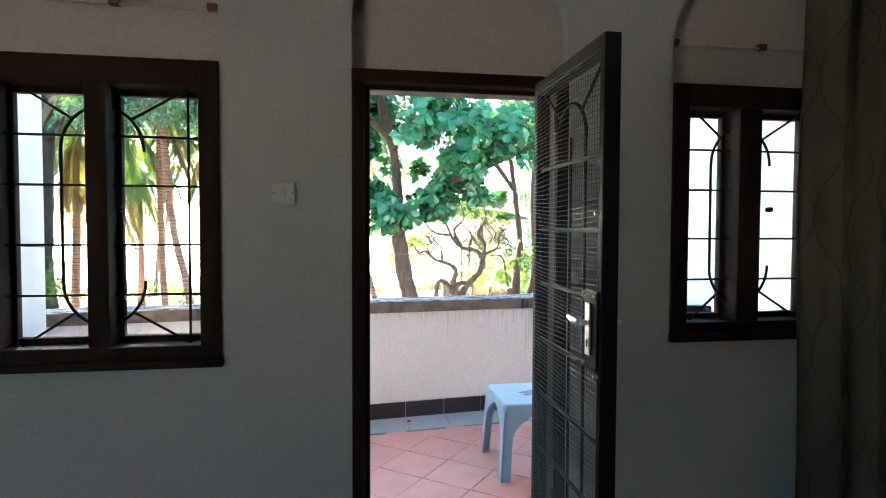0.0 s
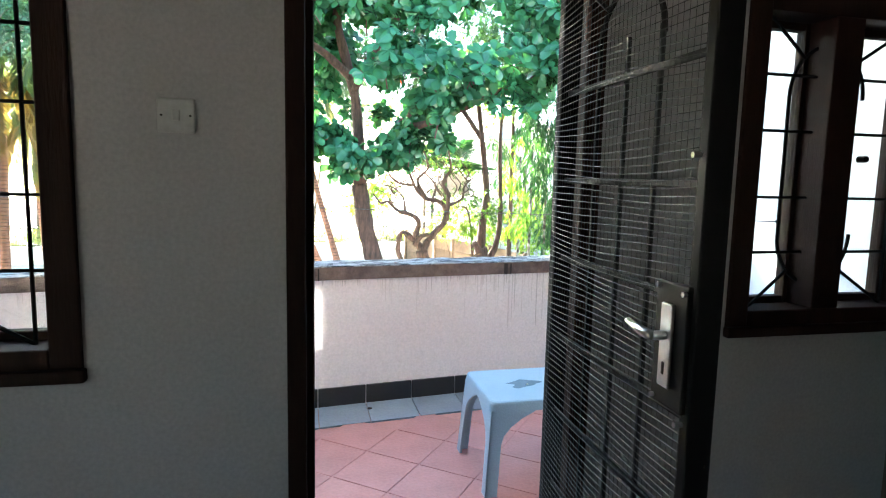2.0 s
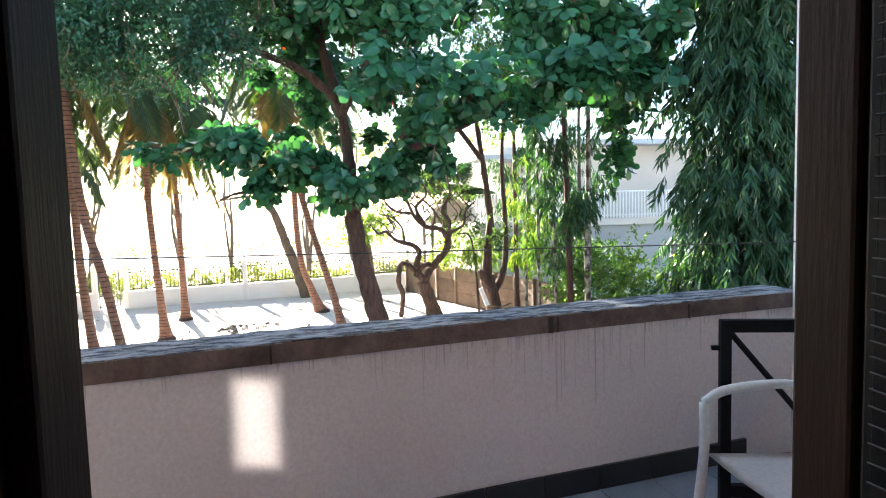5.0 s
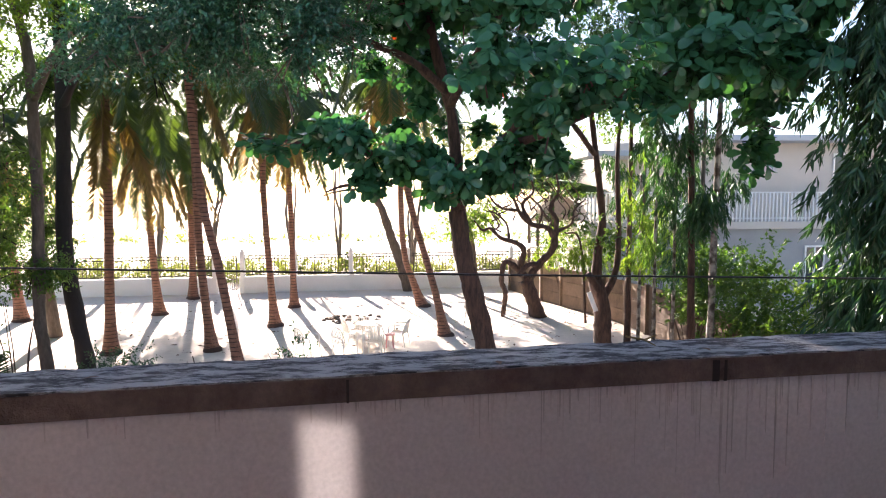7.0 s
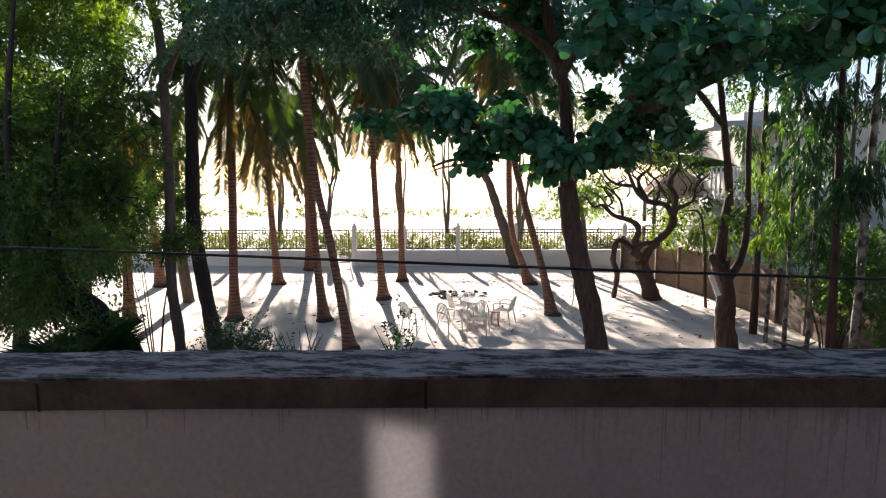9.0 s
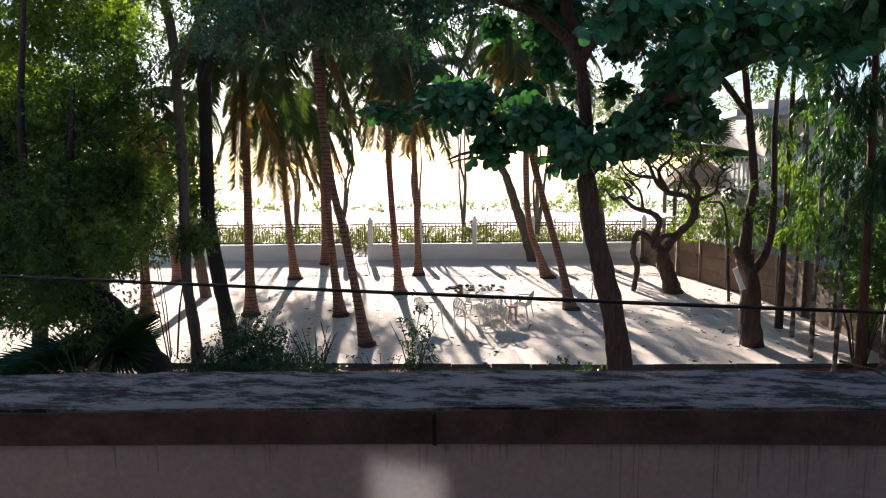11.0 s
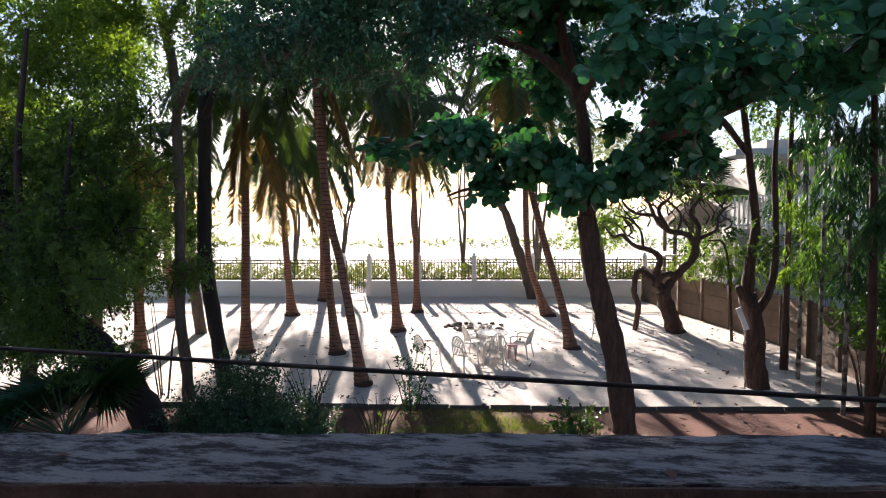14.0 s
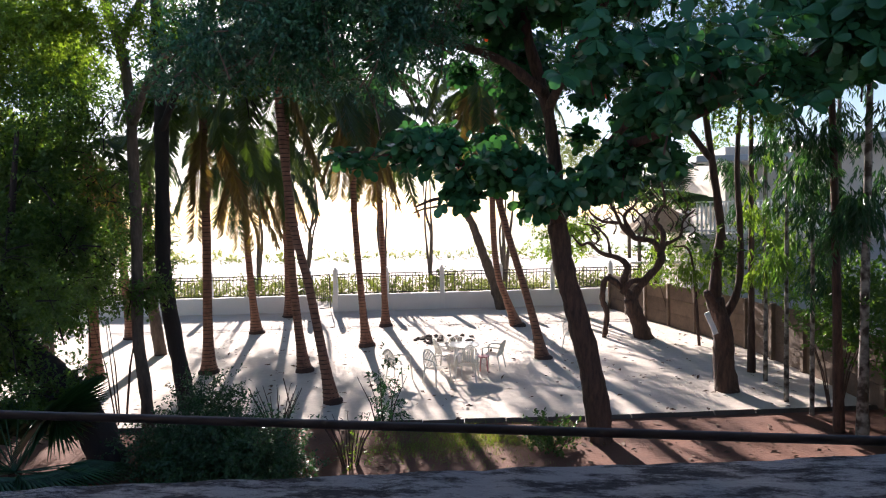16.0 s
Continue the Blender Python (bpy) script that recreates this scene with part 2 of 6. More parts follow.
def box(bm, x0, x1, y0, y1, z0, z1, bevel=0.0):
    m = Matrix.LocRotScale(((x0 + x1) / 2, (y0 + y1) / 2, (z0 + z1) / 2), None, (abs(x1 - x0), abs(y1 - y0), abs(z1 - z0)))
    r = bmesh.ops.create_cube(bm, size=1, matrix=m)
    if bevel:
        edges = list({e for v in r["verts"] for e in v.link_edges})
        bmesh.ops.bevel(bm, geom=edges, offset=bevel, segments=2, affect="EDGES", profile=0.5)
    return bm


def boxed(*dims, bevel=0.0):
    return box(bmesh.new(), *dims, bevel)


def tube(bm, pts, radii, n=8, caps=True):
    """A round bar swept along points; radii one number or one for each point."""
    pts = [Vector(p) for p in pts]
    if isinstance(radii, (int, float)):
        radii = [radii] * len(pts)
    rings, side = [], None
    for i, p in enumerate(pts):
        d = (pts[min(i + 1, len(pts) - 1)] - pts[max(i - 1, 0)]).normalized()
        if side is None:
            side = d.cross(Vector((0, 0, 1)) if abs(d.z) < 0.9 else Vector((1, 0, 0))).normalized()
        side = (side - d * side.dot(d)).normalized()
        up = d.cross(side)
        rings.append([bm.verts.new(p + (side * math.cos(a) + up * math.sin(a)) * radii[i]) for a in (2 * math.pi * k / n for k in range(n))])
    for a, b in zip(rings, rings[1:]):
        for k in range(n):
            bm.faces.new((a[k], a[(k + 1) % n], b[(k + 1) % n], b[k]))
    if caps:
        bm.faces.new(rings[0][::-1])
        bm.faces.new(rings[-1])
    return bm


def tubed(pts, radii, n=8):
    return tube(bmesh.new(), pts, radii, n)


def smooth_path(pts, steps=6):
    """Catmull-Rom through points (of any length of tuple)."""
    p = [np.array(q, float) for q in pts]
    p = [2 * p[0] - p[1]] + p + [2 * p[-1] - p[-2]]
    out = []
    for i in range(1, len(p) - 2):
        for s in range(steps):
            t = s / steps
            out.append(0.5 * (2 * p[i] + (p[i + 1] - p[i - 1]) * t + (2 * p[i - 1] - 5 * p[i] + 4 * p[i + 1] - p[i + 2]) * t**2 + (3 * p[i] - p[i - 1] - 3 * p[i + 1] + p[i + 2]) * t**3))
    out.append(p[-2])
    return out


def extruded(outline, y0, y1):
    """A flat outline in x and z given thickness along y."""
    bm = bmesh.new()
    a = [bm.verts.new((x, y0, z)) for x, z in outline]
    b = [bm.verts.new((x, y1, z)) for x, z in outline]
    bm.faces.new(a)
    bm.faces.new(b[::-1])
    for i in range(len(a)):
        j = (i + 1) % len(a)
        bm.faces.new((a[i], b[i], b[j], a[j]))
    return bm


LEAF_SHAPES = {
    # x across, y along, z up; faces
    "broad": ([(0, 0, 0), (0.10, 0.22, 0.05), (0.22, 0.47, 0.07), (0.29, 0.72, 0.05), (0.22, 0.93, -0.01), (0, 1.02, -0.09), (-0.22, 0.93, -0.01), (-0.29, 0.72, 0.05), (-0.22, 0.47, 0.07), (-0.10, 0.22, 0.05), (0, 0.6, 0.0)], [(k, k + 1, 10) for k in range(9)] + [(9, 0, 10)]),
    "leaflet": ([(0, 0, 0), (0.032, 0.35, 0.01), (0, 1, -0.16), (-0.032, 0.35, 0.01)], [(0, 1, 2), (0, 2, 3)]),
    "oval": ([(0, 0, 0), (0.24, 0.5, 0.05), (0, 1, -0.03), (-0.24, 0.5, 0.05)], [(0, 1, 2), (0, 2, 3)]),
    "lance": ([(0, 0, 0), (0.10, 0.4, 0.03), (0, 1, -0.12), (-0.10, 0.4, 0.03)], [(0, 1, 2), (0, 2, 3)]),
    "blade": ([(0.04, 0, 0), (0, 1, 0), (-0.04, 0, 0)], [(0, 1, 2)]),
}


def leaves(name, shape, places, ways, ups, sizes, material, parent=None, label=""):
    """Many leaves in one mesh: where each starts, the way it points, its upper side and its length."""
    v, f = LEAF_SHAPES[shape]
    v, n = np.array(v), len(places)
    y = np.asarray(ways, float)
    y /= np.linalg.norm(y, axis=1, keepdims=True) + 1e-9
    x = np.cross(y, np.asarray(ups, float))
    x /= np.linalg.norm(x, axis=1, keepdims=True) + 1e-9
    z = np.cross(x, y)
    s = np.asarray(sizes, float)[:, None, None]
    co = np.asarray(places, float)[:, None] + s * (v[None, :, :1] * x[:, None] + v[None, :, 1:2] * y[:, None] + v[None, :, 2:] * z[:, None])
    faces = (np.array(f)[None] + (np.arange(n) * len(v))[:, None, None]).reshape(-1, 3)
    me = bpy.data.meshes.new(name)
    me.vertices.add(n * len(v))
    me.vertices.foreach_set("co", co.ravel())
    me.loops.add(faces.size)
    me.loops.foreach_set("vertex_index", faces.ravel().astype(np.int32))
    me.polygons.add(len(faces))
    me.polygons.foreach_set("loop_start", np.arange(0, faces.size, 3, dtype=np.int32))
    me.update(calc_edges=True)
    me.materials.append(M[material])
    if shape == "broad":
        me.shade_smooth()
    ob = new(name, me)
    ob.parent = parent
    if label:
        ob["label"] = label
    return ob


RNG = np.random.default_rng(7)


def unit(n):
    v = RNG.normal(size=(n, 3))
    return v / np.linalg.norm(v, axis=1, keepdims=True)


def in_blobs(blobs, n):
    """n places spread through rounded clumps (x, y, z, rx, ry, rz), denser to the outside."""
    w = np.array([b[3] * b[4] * b[5] for b in blobs]) ** 0.75
    pick = RNG.choice(len(blobs), n, p=w / w.sum())
    b = np.array(blobs)[pick]
    r = np.minimum(np.abs(RNG.normal(0.62, 0.3, n)), 1.45)[:, None]
    d = unit(n)
    return b[:, :3] + b[:, 3:] * d * r, d


def clumpy(blobs, n, r0, r1, flat=0.6):
    """Break broad clumps into n small ones with gaps between, so that light and sky come through."""
    w = np.array([b[3] * b[4] * b[5] for b in blobs]) ** 0.8
    b = np.array(blobs)[RNG.choice(len(blobs), n, p=w / w.sum())]
    at = b[:, :3] + b[:, 3:] * unit(n) * (RNG.uniform(0.05, 1, n) ** 0.4)[:, None]
    r = RNG.uniform(r0, r1, n)[:, None]
    return [tuple(q) for q in np.hstack([at, r, r, r * flat])]


def twig_leaves(name, shape, blobs, twigs, per, reach, size, material, parent, droop=0.4, label=""):
    """Twigs through the clumps, each carrying leaves along its length."""
    at, out = in_blobs(blobs, twigs)
    way = out + RNG.normal(size=(twigs, 3)) * 0.6 - np.array([0, 0, droop])
    way /= np.linalg.norm(way, axis=1, keepdims=True)
    k = np.tile(np.linspace(0.05, 1, per), twigs)
    i = np.repeat(np.arange(twigs), per)
    places = at[i] + way[i] * (k * reach)[:, None] + RNG.normal(size=(twigs * per, 3)) * reach * 0.06
    ways = way[i] * 0.7 + unit(twigs * per) * 0.9 - np.array([0, 0, droop * 0.6])
    ups = np.array([0, 0, 1.0]) + RNG.normal(size=(twigs * per, 3)) * 0.55
    return leaves(name, shape, places, ways, ups, size * RNG.uniform(0.65, 1.25, twigs * per), material, parent, label)


def rosettes(name, blobs, count, size, material, parent, per=8, label=""):
    """Whorls of broad leaves at twig ends, as an almond tree carries them."""
    at, out = in_blobs(blobs, count)
    axis = out * 0.6 + np.array([0, -0.25, 0.55]) + RNG.normal(size=(count, 3)) * 0.3
    axis /= np.linalg.norm(axis, axis=1, keepdims=True)
    side = np.cross(axis, unit(count))
    side /= np.linalg.norm(side, axis=1, keepdims=True)
    other = np.cross(axis, side)
    i = np.repeat(np.arange(count), per)
    a = np.tile(np.arange(per) * 2.399, count) + RNG.uniform(0, 6.28, count)[i]
    rad = side[i] * np.cos(a)[:, None] + other[i] * np.sin(a)[:, None]
    lift = RNG.uniform(-0.75, 0.6, count * per)[:, None]
    ways = rad + axis[i] * lift
    places = at[i] + rad * 0.02 - axis[i] * RNG.uniform(0, 0.14, count * per)[:, None]
    ups = axis[i] + RNG.normal(size=(count * per, 3)) * 0.45
    return leaves(name, "broad", places, ways, ups, size * RNG.uniform(0.6, 1.15, count * per), material, parent, label)


# ---------------------------------------------------------------- the room and its outer wall
W, WB = 3.246, 3.42          # inner and outer face of the house wall
NICHE = W + 0.07             # back of the arched recesses
FLOOR, CEIL = 0.05, 2.95


def structure(ob, label, category):
    return tagged(ob, label, category, kind="structure")


def niche_top(x0, x1, spring, rise):
    """Outline of the wall over an arched recess: flat top, cut by a low three-centred arch."""
    out = [(x0, CEIL), (x0, spring)]
    mid, half = (x0 + x1) / 2, (x1 - x0) / 2
    for k in range(1, 24):
        a = math.pi * k / 24
        c, s = math.cos(a), math.sin(a)
        out.append((mid - half * math.copysign(abs(c) ** 0.6, c), spring + rise * s ** 0.8))
    return out + [(x1, spring), (x1, CEIL)]


WL, DR, WR = (-0.86, -0.005), (0.498, 1.405), (1.882, 2.72)     # recesses: window, door, window
SILL_L, SILL_R, TOP = 0.915, 0.955, 2.088
for x0, x1 in ((-3.6, WL[0]), (WL[1], DR[0]), (DR[1], WR[0]), (WR[1], 3.25)):
    structure(link("wall_north", boxed(x0, x1, W, WB, FLOOR - 0.15, CEIL), "wall"), "plain grey-white plaster wall pier in a dim room", "wall")
for x0, x1 in (WL, DR, WR):
    structure(link("wall_north", extruded(niche_top(x0, x1, 2.28, 0.24), W, NICHE), "wall"), "plaster over an arched recess", "wall")
    structure(link("wall_north", boxed(x0, x1, NICHE, WB, TOP, CEIL), "niche"), "dusky plaster back of an arched recess", "wall")
for (x0, x1), z in ((WL, SILL_L), (WR, SILL_R)):
    structure(link("wall_north", boxed(x0, x1, W, WB, FLOOR - 0.15, z), "wall"), "plaster wall under a window", "wall")
# west wall is out of view; its window opening is assumed
for y0, y1, z0, z1 in ((-6.6, -1.7, -0.1, CEIL), (-0.1, WB, -0.1, CEIL), (-1.7, -0.1, -0.1, 0.85), (-1.7, -0.1, 2.15, CEIL)):
    structure(link("wall_west", boxed(-3.75, -3.6, y0, y1, z0, z1), "wall"), "plain plaster side wall with an assumed window opening", "wall")
structure(link("wall_east", boxed(3.25, 3.4, -6.6, WB, -0.1, CEIL), "wall"), "plain plaster side wall", "wall")
# unseen back wall, set deep to weaken light bounced in the room
structure(link("wall_south", boxed(-3.75, 3.4, -6.75, -6.6, -0.1, CEIL), "wall"), "plain plaster back wall", "wall")
structure(link("floor", boxed(-3.6, 3.25, -6.6, W, FLOOR - 0.15, FLOOR), "room_floor"), "dark polished room floor", "floor")
structure(link("ceiling", boxed(-3.75, 3.4, -6.75, WB, CEIL, CEIL + 0.15), "ceiling"), "plain white ceiling", "ceiling")
for x0, x1 in ((-3.6, DR[0]), (DR[1], 3.25)):
    structure(link("baseboard", boxed(x0, x1, W - 0.012, W - 0.0005, FLOOR, FLOOR + 0.09, bevel=0.003), "black_tile"), "dark tiled skirting along the wall", "baseboard")


# door frame
def door_frame():
    d = structure(empty("door_1", (0, 0, 0)), "dark wooden door frame with an open mesh security door", "door frame")
    y0, y1 = W - 0.012, WB - 0.03
    for x0, x1, ya, yb in ((DR[0], DR[0] + 0.052, y0, y1), (DR[0] + 0.052, DR[0] + 0.075, y0 + 0.055, y1), (DR[1] - 0.06, DR[1], y0, y1), (DR[1] - 0.075, DR[1] - 0.06, y0 + 0.075, y1)):
        part("jamb", boxed(x0, x1, ya, yb, FLOOR, TOP - 0.052, bevel=0.006), "wood", d)
    part("head", boxed(DR[0], DR[1], y0, y1, TOP - 0.052, TOP, bevel=0.006), "wood", d)
    part("head", boxed(DR[0] + 0.075, DR[1] - 0.085, y0 + 0.055, y1, TOP - 0.072, TOP - 0.053, bevel=0.004), "wood", d)
    part("threshold", boxed(DR[0], DR[1], W - 0.01, WB + 0.02, FLOOR - 0.01, FLOOR + 0.012, bevel=0.004), "black_tile", d)
    for z in (0.35, 1.85):
        part("hinge", tubed([(1.335, y0 - 0.010, z), (1.335, y0 - 0.010, z + 0.09)], 0.009), "brown", d)


door_frame()


def security_door():
    """Leaf standing open into the room: local x runs from the hinge to the free edge, y through the thickness (minus: the screen side), z up."""
    d = empty("security_door", (1.304, W - 0.02, FLOOR + 0.012), -90 - 1.0)
    tagged(d, "open black steel security door with bars and wire mesh", "door")
    L, H, T = 0.70, 1.985, 0.055
    part("stile", boxed(0, 0.035, -T, 0, 0, H, bevel=0.004), "steel", d)
    part("stile", boxed(L - 0.03, L, -T, 0, 0, H, bevel=0.004), "steel", d)
    for z in (0, H - 0.05):
        part("rail", boxed(0.035, L - 0.03, -T, 0, z, z + 0.05, bevel=0.004), "steel", d)
    bars_z = (0.24, 0.47, 0.70, 0.93, 1.16, 1.38, 1.62)
    for z in bars_z:
        part("bar", boxed(0.035, L - 0.03, -0.036, -0.026, z, z + 0.016, bevel=0.003), "steel", d)
    for x in (0.19, 0.33, 0.47):
        part("bar", boxed(x, x + 0.013, -0.026, -0.016, 0.05, 1.72, bevel=0.003), "steel", d)
    loop = [(0.19 + 0.147 - 0.147 * math.cos(a), -0.022, 1.70 + 0.14 * math.sin(a)) for a in (math.pi * k / 12 for k in range(13))]
    part("arch_bar", tubed(loop, 0.007, 6), "steel", d)
    part("arch_bar", tubed([(0.24, -0.022, 1.80), (0.045, -0.022, 1.93)], 0.006, 6), "steel", d)
    part("arch_bar", tubed([(0.44, -0.022, 1.80), (0.63, -0.022, 1.93)], 0.006, 6), "steel", d)
    # screen: sagging wires on the room-facing side
    bm = bmesh.new()
    rows = 122
    for i in range(rows):
        z = 0.03 + (H - 0.06) * i / rows
        pts = []
        for k in range(9):
            u = k / 8
            sag = 0.010 * math.sin(math.pi * u) * math.sin(i * 0.13) + 0.006 * math.sin(i * 0.37 + u * 5)
            pts.append((0.012 + (L - 0.03) * u, -T - 0.004 - 0.010 * math.sin(math.pi * u), z + sag))
        tube(bm, pts, 0.0010, 4, caps=False)
    part("horizontal_wire", bm, "mesh", d, "fine grey screen wires")["kind"] = "stuff"
    bm = bmesh.new()
    for i in range(38):
        x = 0.015 + (L - 0.035) * i / 37
        u = (x - 0.012) / (L - 0.03)
        tube(bm, [(x, -T - 0.003 - 0.010 * math.sin(math.pi * u), 0.03), (x, -T - 0.003 - 0.010 * math.sin(math.pi * u), H - 0.03)], 0.0006, 4, caps=False)
    part("vertical_wire", bm, "mesh", d)["kind"] = "stuff"
    # lock plate with lever on both sides
    lock = part("lock_case", boxed(L - 0.115, L - 0.012, -T - 0.010, -T + 0.004, 0.955, 1.20, bevel=0.004), "steel", d)
    for x, z in ((L - 0.105, 0.965), (L - 0.02, 0.935), (L - 0.105, 1.19), (L - 0.02, 1.185), (L - 0.02, 1.44)):
        part("bolt", tubed([(x, -T - 0.017, z), (x, -T + 0.004, z)], 0.0055, 8), "chrome", d)
    for sgn, y in ((-1, -T - 0.012), (1, 0.002)):
        plate = part("handle_plate", boxed(L - 0.083, L - 0.045, min(y, y + sgn * 0.007), max(y, y + sgn * 0.007), 0.995, 1.160, bevel=0.003), "chrome", d, "worn brushed metal plate")
        part("lever", tube(tubed([(L - 0.064, y, 1.098), (L - 0.064, y + sgn * 0.032, 1.098)], 0.009, 10), [(L - 0.064, y + sgn * 0.032, 1.098), (L - 0.075, y + sgn * 0.036, 1.098), (L - 0.11, y + sgn * 0.037, 1.100), (L - 0.155, y + sgn * 0.034, 1.106)], [0.009, 0.0105, 0.010, 0.007], 10), "chrome", d, "brushed metal lever", True)
        part("keyhole", boxed(L - 0.068, L - 0.060, min(y, y + sgn * 0.009), max(y, y + sgn * 0.009), 1.02, 1.045, bevel=0.002), "crack", d)


security_door()


def grille_window(name, x0, x1, z0, m0, m1, label):
    """Dark wooden window with a mullion, two glazed lights and a wrought grille with an oblong loop."""
    w = structure(empty(name), label, "window")
    z1, y0, y1 = TOP, W - 0.014, WB - 0.02
    f = 0.075
    for a, b, c, d in ((x0, x0 + f, z0, z1), (x1 - f, x1, z0, z1), (x0 + f, x1 - f, z0, z0 + 0.085), (x0 + f, x1 - f, z1 - 0.10, z1)):
        part("window_frame", boxed(a, b, y0, y1, c, d, bevel=0.005), "wood", w)
    part("mullion", boxed(m0 + 0.035, m1 - 0.035, y0, y1, z0 + 0.085, z1 - 0.10, bevel=0.005), "wood", w)
    for a, b in ((x0 + f, m0 + 0.035), (m1 - 0.035, x1 - f)):
        s = 0.018
        for p, q, r, t in ((a, a + s, z0 + 0.085, z1 - 0.10), (b - s, b, z0 + 0.085, z1 - 0.10), (a + s, b - s, z0 + 0.085, z0 + 0.11), (a + s, b - s, z1 - 0.125, z1 - 0.10)):
            part("sash", boxed(p, q, W + 0.09, W + 0.13, r, t, bevel=0.004), "wood", w)
        pane = part("pane", boxed(a + s - 0.003, b - s + 0.003, W + 0.108, W + 0.112, z0 + 0.105, z1 - 0.12), "glass", w, "clear glass pane")
        pane.visible_shadow = False
    part("window_sill", boxed(x0 - 0.01, x1 + 0.01, y0 - 0.02, y0 + 0.01, z0 - 0.0, z0 + 0.035, bevel=0.006), "wood", w)
    g, zb, zt = W + 0.05, z0 + 0.085, z1 - 0.10
    h = zt - zb
    for k in (0.195, 0.39, 0.62, 0.81):
        part("grille_bar", tubed([(x0 + f, g, zb + h * k), (x1 - f, g, zb + h * k)], 0.0052, 6), "steel", w)
    for x in (x0 + f + 0.035, x1 - f - 0.05):
        part("grille_bar", tubed([(x, g, zb), (x, g, zt)], 0.0052, 6), "steel", w)
    cx, rx = (m0 + m1) / 2, 0.148
    rz, ends = 0.17, (zb + 0.245, zt - 0.245)
    loop = [(cx + rx * math.cos(a), g + 0.008, (ends[1] if math.sin(a) >= 0 else ends[0]) + rz * math.sin(a)) for a in (2 * math.pi * k / 40 for k in range(41))]
    part("grille_loop", tubed(loop, 0.0062, 6), "steel", w)
    for sx in (-1, 1):
        for z, zc, sz in ((ends[1], zt, 1), (ends[0], zb, -1)):
            c = (cx + sx * rx * 0.72, g, z + sz * rz * 0.72)
            part("grille_bar", tubed([c, (x1 - f - 0.05 if sx > 0 else x0 + f + 0.05, g, zc)], 0.0055, 6), "steel", w)
    part("catch", tubed([(m1 + 0.01, y0 - 0.01, (z0 + z1) / 2 + 0.02), (m1 + 0.01, y0 + 0.02, (z0 + z1) / 2 + 0.02)], 0.011, 8), "steel", w)
    return w


grille_window("window_1", WL[0], WL[1], SILL_L, -0.515, -0.37, "dark wooden window with a black wrought grille")
grille_window("window_2", WR[0], WR[1] - 0.04, SILL_R, 2.165, 2.345, "dark wooden window with a black wrought grille beside a curtain")


def curtain_rod(x0, x1, z):
    r = tagged(empty("curtain_rod", (x0, W, z)), "thin bare curtain rod with small brackets across a recess", "curtain rod")
    part("rod", tubed([(0, 0.045, 0), (x1 - x0, 0.045, 0)], 0.006), "niche", r)
    for x in (0.03, (x1 - x0) * 0.55, x1 - x0 - 0.03):
        part("bracket", boxed(x - 0.02, x + 0.02, 0.035, 0.068, -0.006, 0.022, bevel=0.004), "brown", r)
    part("finial", tubed([(0.012, 0.045, 0), (0.03, 0.045, 0)], 0.014), "brown", r)


curtain_rod(WL[0], WL[1], 2.30)
curtain_rod(WR[0], WR[1], 2.27)


def curtain():
    c = tagged(empty("curtain", (2.34, 3.02, FLOOR)), "heavy brown patterned curtain hanging in folds", "curtain")
    bm, nx, nz = bmesh.new(), 90, 30
    def fold(u, k):
        return 0.035 * math.sin(u * 26 + 0.4 * math.sin(k * 2.2)) + 0.012 * math.sin(u * 61 + k)
    grid = [[bm.verts.new((0.88 * u + 0.008 * math.sin(k * 9), fold(u, k), 0.02 + k * 2.75)) for u in (i / nx for i in range(nx + 1))] for k in (j / nz for j in range(nz + 1))]
    for a, b in zip(grid, grid[1:]):
        for i in range(nx):
            bm.faces.new((a[i], a[i + 1], b[i + 1], b[i]))
    bmesh.ops.solidify(bm, geom=bm.faces[:], thickness=0.004)
    part("cloth", bm, "curtain", c, "", True)
    for i, u in enumerate((0.08, 0.27, 0.46, 0.65, 0.84)):
        for s in (-1, 1):
            pts = []
            for k in range(101):
                t = k / 100
                v = u + s * 0.045 * (1 + math.cos(t * 30 + i)) 
                pts.append((0.88 * v + 0.008 * math.sin(t * 9), fold(v, t) - 0.003, 0.02 + t * 2.75))
            part("figure_band", tubed(pts, 0.0022, 5), "curtain_line", c, "woven darker ogee band")


curtain()


def light_switch():
    s = tagged(empty("light_switch", (0.234, W - 0.0005, 1.59)), "pale square plastic light switch plate on the wall", "light switch")
    part("plate", boxed(-0.045, 0.045, -0.011, 0, -0.043, 0.043, bevel=0.005), "plastic", s)
    part("rocker", boxed(-0.009, 0.009, -0.016, -0.010, -0.014, 0.014, bevel=0.002), "plastic", s)
    for x in (-0.034, 0.034):
        part("screw", tubed([(x, -0.0135, 0), (x, -0.010, 0)], 0.003, 8), "crack", s)


light_switch()

# ---------------------------------------------------------------- the balcony


def bow(x):
    """The parapet bends a little: its inner face at x."""
    return 5.066 + 0.135 * x - 0.009 * x * x


COPE, COPE_T, PAR_T = 0.91, 0.082, 0.25
XS = [-2.2 + 0.24 * i for i in range(24)]


